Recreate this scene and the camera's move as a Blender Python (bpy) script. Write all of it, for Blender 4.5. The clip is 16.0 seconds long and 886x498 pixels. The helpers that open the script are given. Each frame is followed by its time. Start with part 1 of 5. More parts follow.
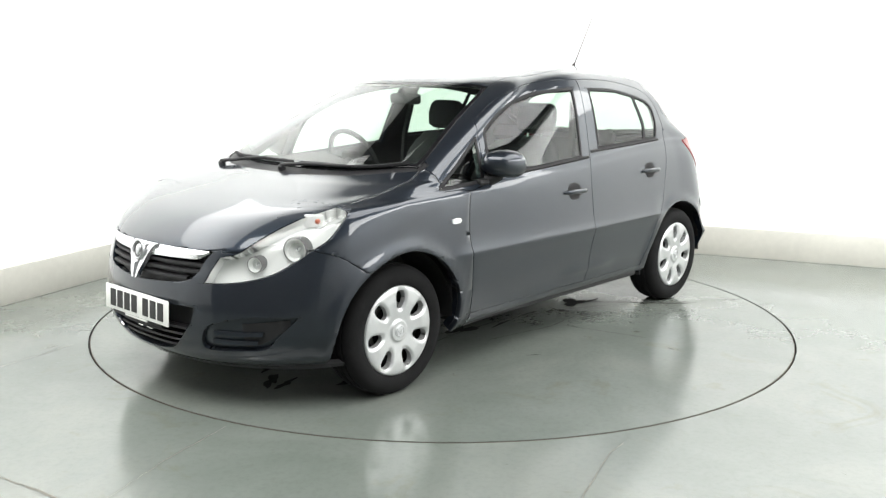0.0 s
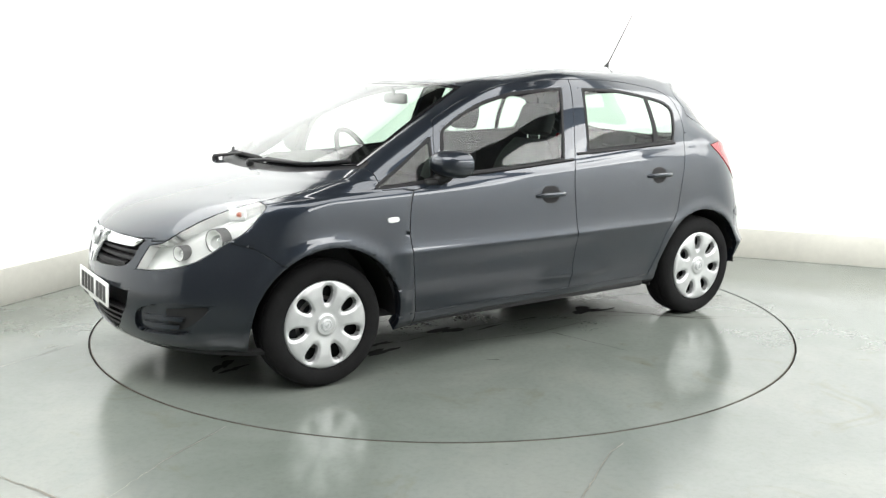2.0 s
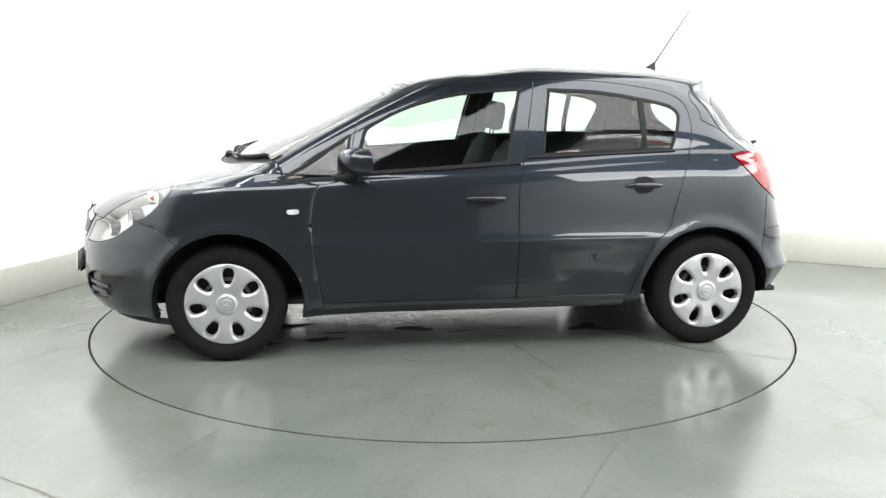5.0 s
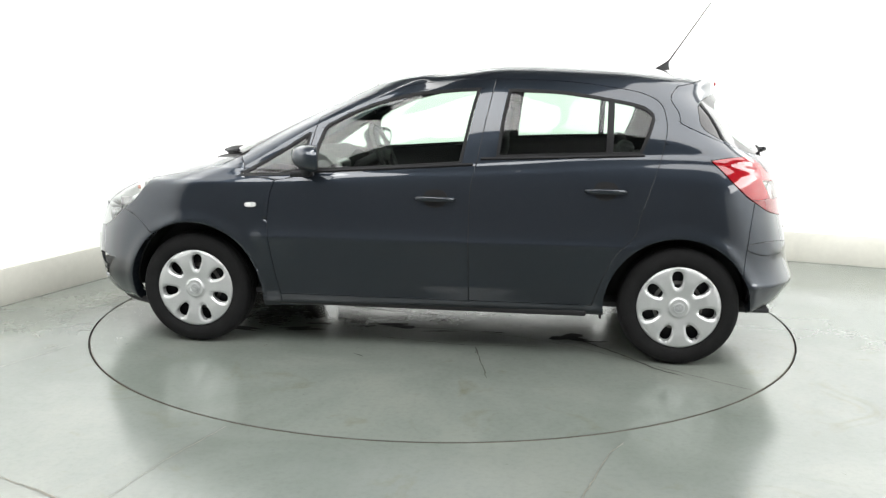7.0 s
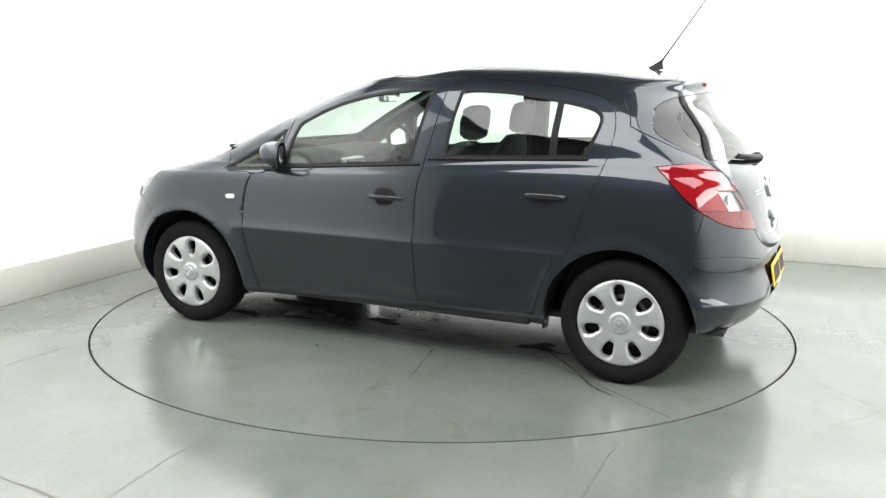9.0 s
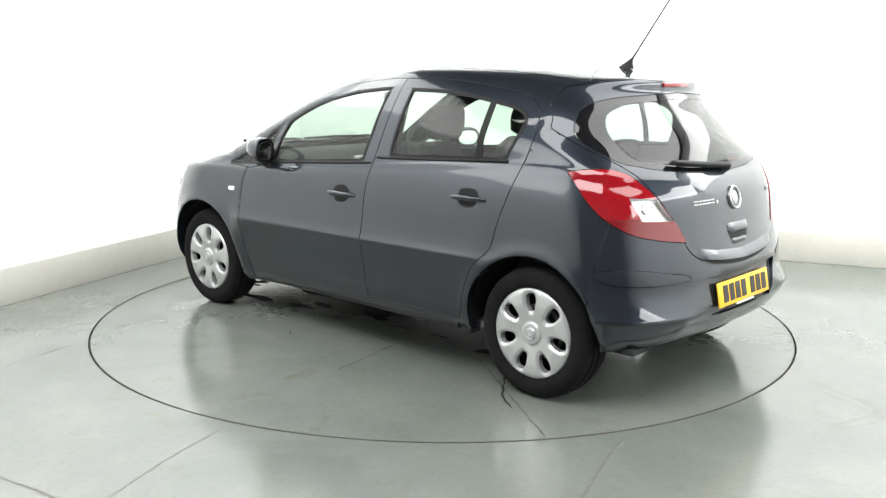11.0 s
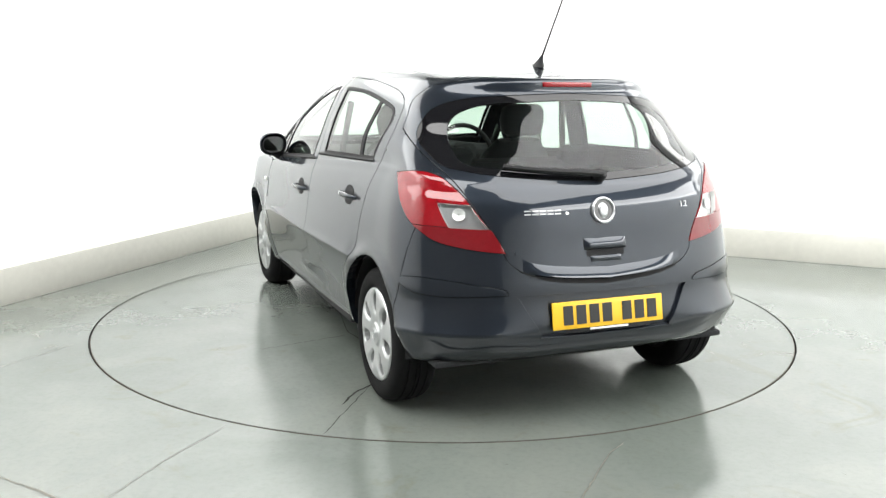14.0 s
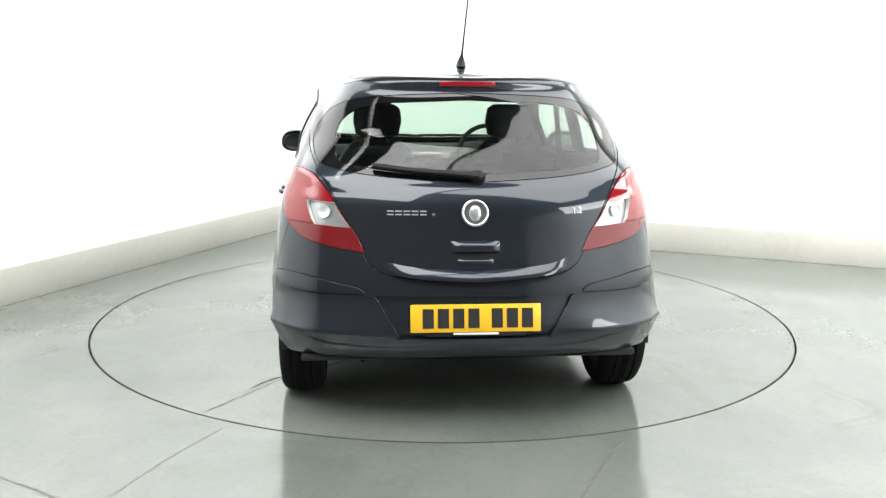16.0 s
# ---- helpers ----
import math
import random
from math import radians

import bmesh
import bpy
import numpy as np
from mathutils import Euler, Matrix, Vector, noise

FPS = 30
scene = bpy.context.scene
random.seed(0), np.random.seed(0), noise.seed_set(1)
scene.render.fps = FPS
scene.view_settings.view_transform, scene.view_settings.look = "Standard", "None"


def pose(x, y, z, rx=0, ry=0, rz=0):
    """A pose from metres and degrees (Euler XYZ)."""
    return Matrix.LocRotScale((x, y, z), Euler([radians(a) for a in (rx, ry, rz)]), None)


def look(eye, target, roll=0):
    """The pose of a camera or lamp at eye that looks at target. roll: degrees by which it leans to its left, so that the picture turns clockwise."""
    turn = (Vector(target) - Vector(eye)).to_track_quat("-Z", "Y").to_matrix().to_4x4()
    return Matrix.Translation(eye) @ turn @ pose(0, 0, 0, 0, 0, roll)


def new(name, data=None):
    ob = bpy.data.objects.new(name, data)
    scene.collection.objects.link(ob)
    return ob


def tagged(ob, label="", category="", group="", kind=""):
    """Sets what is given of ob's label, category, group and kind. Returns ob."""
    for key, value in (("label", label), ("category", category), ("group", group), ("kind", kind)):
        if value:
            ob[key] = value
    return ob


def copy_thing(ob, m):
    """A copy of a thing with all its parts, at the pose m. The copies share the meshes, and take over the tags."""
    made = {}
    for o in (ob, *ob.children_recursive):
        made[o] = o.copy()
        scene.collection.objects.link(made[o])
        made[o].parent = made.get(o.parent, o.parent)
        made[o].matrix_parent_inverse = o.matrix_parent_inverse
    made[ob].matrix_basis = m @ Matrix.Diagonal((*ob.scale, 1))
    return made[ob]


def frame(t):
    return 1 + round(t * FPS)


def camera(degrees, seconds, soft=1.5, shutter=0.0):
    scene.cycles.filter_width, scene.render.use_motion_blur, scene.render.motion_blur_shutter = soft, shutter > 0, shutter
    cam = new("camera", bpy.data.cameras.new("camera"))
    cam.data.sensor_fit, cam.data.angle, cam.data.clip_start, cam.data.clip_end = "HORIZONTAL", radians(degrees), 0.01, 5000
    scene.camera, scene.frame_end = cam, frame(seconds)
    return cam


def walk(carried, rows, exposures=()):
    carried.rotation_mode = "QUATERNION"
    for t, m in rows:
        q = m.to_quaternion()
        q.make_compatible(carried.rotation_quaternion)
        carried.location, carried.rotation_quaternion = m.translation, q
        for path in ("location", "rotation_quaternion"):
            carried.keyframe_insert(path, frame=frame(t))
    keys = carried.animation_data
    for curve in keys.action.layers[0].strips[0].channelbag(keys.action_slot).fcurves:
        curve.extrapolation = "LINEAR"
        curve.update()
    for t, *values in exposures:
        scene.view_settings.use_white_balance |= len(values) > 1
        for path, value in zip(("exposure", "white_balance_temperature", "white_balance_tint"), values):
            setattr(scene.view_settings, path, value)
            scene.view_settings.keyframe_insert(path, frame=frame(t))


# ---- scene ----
# ---------------------------------------------------------------- camera
CAM_EYE = (0.0, -5.407, 1.419)
CAM_PITCH, CAM_YAW, CAM_ROLL = 10.737, -0.0106, 0.475
cam = camera(51.69, 16.0, soft=1.3)
_d = (math.sin(radians(CAM_YAW)) * math.cos(radians(CAM_PITCH)), math.cos(radians(CAM_YAW)) * math.cos(radians(CAM_PITCH)), -math.sin(radians(CAM_PITCH)))
CAM_POSE = look(CAM_EYE, [CAM_EYE[k] + _d[k] * 5 for k in range(3)], CAM_ROLL)
walk(cam, [(0, CAM_POSE), (16.0, CAM_POSE)], exposures=[(0, 0.59), (16.0, 0.59)])

# ---------------------------------------------------------------- light
world = bpy.data.worlds.new("studio_air")
world.use_nodes = True
world.node_tree.nodes["Background"].inputs[0].default_value = (.9, .95, 1, 1)
world.node_tree.nodes["Background"].inputs[1].default_value = .02
scene.world = world

ROOM_TURN = -22.25                    # the booth's walls stand at this angle to the camera's axes
ROOM = Matrix.Translation((-1.366, 3.382, 0)) @ Matrix.Rotation(radians(ROOM_TURN), 4, 'Z')   # origin: the far corner
ROOM_X, ROOM_Y, ROOM_H = 8.8, 9.6, 5.0


def softbox(x, y, sx, sy, watts, z=ROOM_H - .12):
    """A ceiling light, aimed down, at a place in the booth."""
    d = bpy.data.lights.new("softbox", 'AREA')
    d.shape, d.size, d.size_y, d.energy, d.color = 'RECTANGLE', sx, sy, watts, (1, 1, .985)
    ob = new("softbox_light", d)
    ob.matrix_world = ROOM @ pose(x, -y, z)
    return ob


softbox(6.0, 3.5, 3.2, 5.6, 215, 3.9)
softbox(2.6, 6.4, 3.4, 2.6, 150, 3.9)


def unseen_strip(a, b, toward, watts, z=4.2, wide=.3, fall=-1.3, spread=125):
    """An unseen long area light over the booth, from a to b in plan, aimed toward one side and down by fall."""
    d = bpy.data.lights.new("unseen_strip", 'AREA')
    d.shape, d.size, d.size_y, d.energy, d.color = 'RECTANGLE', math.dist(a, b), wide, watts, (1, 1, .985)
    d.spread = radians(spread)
    ob = new("unseen_strip_light", d)
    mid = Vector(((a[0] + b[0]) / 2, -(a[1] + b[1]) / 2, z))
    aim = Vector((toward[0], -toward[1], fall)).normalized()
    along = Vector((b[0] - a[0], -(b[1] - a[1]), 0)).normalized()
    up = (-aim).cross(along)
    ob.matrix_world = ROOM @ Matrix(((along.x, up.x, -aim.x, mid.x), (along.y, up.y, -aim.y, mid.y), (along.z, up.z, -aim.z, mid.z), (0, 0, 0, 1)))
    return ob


# three lights added out of view, only to brighten the white walls
unseen_strip((1.6, .3), (1.6, 7.0), (-1, 0), 108)
unseen_strip((.3, 1.6), (8.0, 1.6), (0, -1), 108)
unseen_strip((7.2, .3), (7.2, 7.0), (1, 0), 70)
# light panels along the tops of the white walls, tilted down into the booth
unseen_strip((.55, 2.0), (.55, 6.4), (1, 0), 31, 2.95, 1.2, -.75, 180)
unseen_strip((5.4, .40), (8.2, .40), (0, 1), 26, 2.95, .8, -.75, 180)
unseen_strip((8.4, .5), (8.4, 7.0), (-1, 0), 105, 2.95, .8, -.75, 180)
# ---------------------------------------------------------------- materials
def mat(name, color, rough=.5, metal=0., coat=0., spec=.5, scale=0., amount=0., bump=0., bscale=200., rvar=0., **more):
    """A principled material with two scales of colour variation, roughness variation and fine relief."""
    m = bpy.data.materials.new(name)
    m.use_nodes = True
    nt = m.node_tree
    b = nt.nodes["Principled BSDF"]
    b.inputs["Base Color"].default_value = (*color, 1)
    b.inputs["Roughness"].default_value = rough
    b.inputs["Metallic"].default_value = metal
    b.inputs["Coat Weight"].default_value = coat
    b.inputs["Coat Roughness"].default_value = .03
    b.inputs["Specular IOR Level"].default_value = spec
    for k, v in more.items():
        b.inputs[k.replace("_", " ")].default_value = v
    tc = nt.nodes.new("ShaderNodeTexCoord")
    if scale:
        n1 = nt.nodes.new("ShaderNodeTexNoise")
        n1.inputs["Scale"].default_value, n1.inputs["Detail"].default_value = scale, 6
        n2 = nt.nodes.new("ShaderNodeTexNoise")
        n2.inputs["Scale"].default_value, n2.inputs["Detail"].default_value = scale * 11, 4
        for n in (n1, n2):
            nt.links.new(tc.outputs["Object"], n.inputs["Vector"])
        add = nt.nodes.new("ShaderNodeMath")
        add.operation = 'ADD'
        nt.links.new(n1.outputs["Fac"], add.inputs[0])
        nt.links.new(n2.outputs["Fac"], add.inputs[1])
        mr = nt.nodes.new("ShaderNodeMapRange")
        mr.inputs["From Min"].default_value, mr.inputs["From Max"].default_value = .7, 1.3
        mr.inputs["To Min"].default_value, mr.inputs["To Max"].default_value = 1 - amount, 1 + amount
        nt.links.new(add.outputs[0], mr.inputs["Value"])
        mul = nt.nodes.new("ShaderNodeVectorMath")
        mul.operation = 'SCALE'
        mul.inputs[0].default_value = color
        nt.links.new(mr.outputs[0], mul.inputs["Scale"])
        nt.links.new(mul.outputs[0], b.inputs["Base Color"])
        if rvar:
            rr = nt.nodes.new("ShaderNodeMapRange")
            rr.inputs["From Min"].default_value, rr.inputs["From Max"].default_value = .7, 1.3
            rr.inputs["To Min"].default_value, rr.inputs["To Max"].default_value = max(0, rough - rvar), rough + rvar
            nt.links.new(add.outputs[0], rr.inputs["Value"])
            nt.links.new(rr.outputs[0], b.inputs["Roughness"])
    if bump:
        n = nt.nodes.new("ShaderNodeTexNoise")
        n.inputs["Scale"].default_value, n.inputs["Detail"].default_value = bscale, 3
        nt.links.new(tc.outputs["Object"], n.inputs["Vector"])
        bp = nt.nodes.new("ShaderNodeBump")
        bp.inputs["Strength"].default_value, bp.inputs["Distance"].default_value = bump, .002
        nt.links.new(n.outputs["Fac"], bp.inputs["Height"])
        nt.links.new(bp.outputs[0], b.inputs["Normal"])
    return m


PAINT = mat("metallic_slate_paint", (.021, .0262, .0345), .34, .70, 1.0, spec=.0, scale=900, amount=.15, Coat_IOR=1.53)
PLASTIC = mat("black_plastic", (.013, .013, .014), .5, spec=.3, scale=30, amount=.15, bump=.15, bscale=900)
TRIM = mat("dark_trim", (.020, .020, .021), .8, spec=.2, scale=10, amount=.10)
HEADLINER = mat("grey_headliner", (.42, .43, .41), .9, scale=12, amount=.05)
CLOTH = mat("seat_cloth", (.024, .025, .027), .95, scale=14, amount=.10)
RUBBER = mat("tyre_rubber", (.0085, .0085, .0088), .9, spec=.15, scale=14, amount=.25, bump=.3, bscale=300)
FRIT = mat("black_glass_border", (.006, .006, .007), .04)
# rubber seals, and the flat black shapes that put shade into gaps and hollows
SEAL_AND_SHADE = mat("black_seal_and_shade", (.006, .006, .007), .6, spec=.25, scale=40, amount=.2)
SILVER = mat("silver_wheel_trim", (.47, .48, .48), .36, .55, .2, scale=20, amount=.06, rvar=.06)
CHROME = mat("chrome", (.80, .81, .82), .17, 1.0, scale=20, amount=.03, rvar=.03)
LAMP_SILVER = mat("lamp_reflector", (.80, .81, .80), .30, .45, scale=25, amount=.04)
LAMP_WHITE = mat("lamp_bezel", (.60, .61, .60), .3, .2, scale=25, amount=.04)
CLEAR = mat("clear_lens", (.97, .98, .98), .02, Transmission_Weight=1.0, IOR=1.25)
RED = mat("red_lens", (.22, .005, .009), .06, 0, .6, scale=60, amount=.12, Subsurface_Weight=.0)
RED_DARK = mat("dark_red_lens", (.145, .004, .007), .08, 0, .5, scale=60, amount=.12)
AMBER = mat("amber_bulb", (.30, .075, .035), .3, scale=60, amount=.1)
WHITE_PLATE = mat("white_plate", (.72, .73, .70), .35, scale=30, amount=.04)
YELLOW_PLATE = mat("yellow_plate", (.80, .46, .02), .35, scale=30, amount=.05)
INK = mat("black_ink", (.014, .014, .014), .5, scale=30, amount=.1)
BADGE = mat("satin_badge_metal", (.55, .56, .57), .32, .9, scale=40, amount=.08)
BEZEL = mat("grey_lamp_ring", (.10, .10, .10), .35, .3, scale=40, amount=.08)
IRON = mat("dark_iron", (.03, .03, .032), .6, .6, scale=25, amount=.3)
WALL = mat("white_wall_paint", (.86, .87, .86), .75, scale=1.3, amount=.02, bump=.08, bscale=60)
CEIL = mat("unseen_dark_surround", (.06, .06, .062), .85, scale=1.3, amount=.02, bump=.08, bscale=60)
SKIRT = mat("cream_skirting_paint", (.47, .465, .42), .55, scale=2.0, amount=.05, bump=.1, bscale=70)
BACKWALL = mat("unseen_rear_wall_grey", (.12, .122, .125), .75, scale=1.0, amount=.08, bump=.08, bscale=60)


def glass_material(name, tint, gloss=.038):
    m = bpy.data.materials.new(name)
    m.use_nodes = True
    nt = m.node_tree
    nt.nodes.remove(nt.nodes["Principled BSDF"])
    out = nt.nodes["Material Output"]
    tr, gl, mix = nt.nodes.new("ShaderNodeBsdfTransparent"), nt.nodes.new("ShaderNodeBsdfGlossy"), nt.nodes.new("ShaderNodeMixShader")
    lw = nt.nodes.new("ShaderNodeLayerWeight")
    lw.inputs["Blend"].default_value = .5
    pw = nt.nodes.new("ShaderNodeMath")
    pw.operation = 'POWER'
    pw.inputs[1].default_value = 4.5
    nt.links.new(lw.outputs["Facing"], pw.inputs[0])
    fr = nt.nodes.new("ShaderNodeMapRange")
    fr.inputs["To Min"].default_value, fr.inputs["To Max"].default_value = gloss, .95
    nt.links.new(pw.outputs[0], fr.inputs["Value"])
    tr.inputs["Color"].default_value = (*tint, 1)
    gl.inputs["Roughness"].default_value = .015
    gl.inputs["Color"].default_value = (1, 1, 1, 1)
    nt.links.new(fr.outputs[0], mix.inputs[0])
    nt.links.new(tr.outputs[0], mix.inputs[1])
    nt.links.new(gl.outputs[0], mix.inputs[2])
    nt.links.new(mix.outputs[0], out.inputs["Surface"])
    return m


GLASS = glass_material("green_tinted_glass", (.72, .82, .745))
GLASS_REAR = glass_material("rear_glass", (.68, .775, .715))


def floor_material(name, worn):
    """Glossy grey-green resin floor with cloudy wear, scuffs and dust."""
    m = bpy.data.materials.new(name)
    m.use_nodes = True
    nt = m.node_tree
    b = nt.nodes["Principled BSDF"]
    tc = nt.nodes.new("ShaderNodeTexCoord")

    def nz(scale, detail=5, rough=.55, dist=0.):
        n = nt.nodes.new("ShaderNodeTexNoise")
        n.inputs["Scale"].default_value, n.inputs["Detail"].default_value = scale, detail
        n.inputs["Roughness"].default_value, n.inputs["Distortion"].default_value = rough, dist
        nt.links.new(tc.outputs["Object"], n.inputs["Vector"])
        return n

    def ramp(src, *stops):
        r = nt.nodes.new("ShaderNodeValToRGB")
        while len(r.color_ramp.elements) < len(stops):
            r.color_ramp.elements.new(.5)
        for e, (p, c) in zip(r.color_ramp.elements, stops):
            e.position, e.color = p, (*c, 1)
        nt.links.new(src.outputs["Fac"], r.inputs[0])
        return r

    base = ramp(nz(.9, 6, .6, .4), (.30, (.104, .120, .106)), (.5, (.132, .147, .133)), (.70, (.165, .176, .158)))
    fine = ramp(nz(38, 6, .7), (.30, (.90, .90, .90)), (.52, (1, 1, 1)), (.8, (1.03, 1.03, 1.02)))
    specks = ramp(nz(16, 8, .75, .8), (.27, (.36, .33, .29)), (.335, (1, 1, 1)))
    rust = ramp(nz(2.3, 7, .7, 1.2), (.58, (1, 1, 1)), (.76, (.86, .80, .68)))
    col = base
    for layer in (fine, specks, rust):
        mx = nt.nodes.new("ShaderNodeMix")
        mx.data_type, mx.blend_type = 'RGBA', 'MULTIPLY'
        mx.inputs[0].default_value = worn if layer is not base else 1
        nt.links.new(col.outputs["Color"] if col is base else col.outputs[2], mx.inputs[6])
        nt.links.new(layer.outputs["Color"], mx.inputs[7])
        col = mx
    nt.links.new(col.outputs[2], b.inputs["Base Color"])
    b.inputs["Specular IOR Level"].default_value = .8
    rr = nt.nodes.new("ShaderNodeMapRange")
    rr.inputs["From Min"].default_value, rr.inputs["From Max"].default_value = .3, .7
    rr.inputs["To Min"].default_value, rr.inputs["To Max"].default_value = .10, .24
    nt.links.new(nz(3.1, 6, .65).outputs["Fac"], rr.inputs["Value"])
    nt.links.new(rr.outputs[0], b.inputs["Roughness"])
    bp = nt.nodes.new("ShaderNodeBump")
    bp.inputs["Strength"].default_value, bp.inputs["Distance"].default_value = .05, .004
    nt.links.new(nz(9, 4, .5).outputs["Fac"], bp.inputs["Height"])
    nt.links.new(bp.outputs[0], b.inputs["Normal"])
    return m


FLOOR = floor_material("grey_green_floor_resin", 1.0)
DISC = floor_material("turntable_floor_resin", 1.0)


# ---------------------------------------------------------------- helpers
def finish(ob, smooth=True, angle=None):
    me = ob.data
    if smooth:
        me.polygons.foreach_set("use_smooth", [True] * len(me.polygons))
    if angle:
        me.set_sharp_from_angle(angle=radians(angle))
    return ob


def mesh_object(name, verts, faces, material, parent=None, label="", smooth=True, angle=None):
    me = bpy.data.meshes.new(name)
    me.from_pydata([tuple(v) for v in verts], [], [tuple(f) for f in faces])
    me.materials.append(material)
    me.validate()
    me.update()
    ob = new(name, me)
    if parent:
        ob.parent = parent
    tagged(ob, label)
    return finish(ob, smooth, angle)


def part(name, bm, material, parent=None, label="", smooth=True, angle=35):
    bmesh.ops.recalc_face_normals(bm, faces=bm.faces)
    me = bpy.data.meshes.new(name)
    bm.to_mesh(me)
    bm.free()
    me.materials.append(material)
    ob = new(name, me)
    if parent:
        ob.parent = parent
    tagged(ob, label)
    return finish(ob, smooth, angle)


def box(bm, lo, hi, bevel=0., m=None, seg=2):
    """Adds a box from corner lo to corner hi, with rounded edges, to bm."""
    c, s = [(a + b) / 2 for a, b in zip(lo, hi)], [b - a for a, b in zip(lo, hi)]
    t = bmesh.new()
    bmesh.ops.create_cube(t, size=1, matrix=Matrix.Translation(c) @ Matrix.Diagonal((*s, 1)))
    if bevel:
        bmesh.ops.bevel(t, geom=t.edges[:], offset=bevel, segments=seg, affect='EDGES', profile=.5)
    if m:
        bmesh.ops.transform(t, matrix=m, verts=t.verts[:])
    tmp = bpy.data.meshes.new("tmp")
    t.to_mesh(tmp)
    t.free()
    bm.from_mesh(tmp)
    bpy.data.meshes.remove(tmp)
    return bm


def lathe(bm, profile, n=48, m=None, a0=0., a1=2 * math.pi):
    """Turns (radius, height) pairs about the local z axis; m places the result."""
    full = abs(a1 - a0 - 2 * math.pi) < 1e-6
    cols = []
    for k in range(n if full else n + 1):
        a = a0 + (a1 - a0) * k / n
        cols.append([bm.verts.new((m or Matrix()) @ Vector((r * math.cos(a), r * math.sin(a), h))) for r, h in profile])
    for k in range(n):
        p, q = cols[k], cols[(k + 1) % len(cols)]
        for i in range(len(profile) - 1):
            bm.faces.new((p[i], q[i], q[i + 1], p[i + 1]))
    return bm


def tube(bm, pts, r, n=8, taper=None):
    """A round bar along points."""
    pts = [Vector(p) for p in pts]
    rings = []
    for i, p in enumerate(pts):
        d = (pts[min(i + 1, len(pts) - 1)] - pts[max(i - 1, 0)]).normalized()
        u = d.orthogonal().normalized()
        if i and abs(d.dot(last)) < .99999:
            u = (last_u - d * last_u.dot(d)).normalized()
        elif i:
            u = (last_u - d * last_u.dot(d)).normalized()
        last, last_u = d, u
        v = d.cross(u)
        rad = r * (1 if taper is None else 1 + (taper - 1) * i / (len(pts) - 1))
        rings.append([bm.verts.new(p + (u * math.cos(2 * math.pi * k / n) + v * math.sin(2 * math.pi * k / n)) * rad) for k in range(n)])
    for a, b in zip(rings, rings[1:]):
        for k in range(n):
            bm.faces.new((a[k], a[(k + 1) % n], b[(k + 1) % n], b[k]))
    bm.faces.new(rings[0][::-1])
    bm.faces.new(rings[-1])
    return bm
# ---------------------------------------------------------------- the booth
DISC_R, GAP = 2.016, .004


def in_room(x, y, z=0.):
    return ROOM @ Vector((x, -y, z))


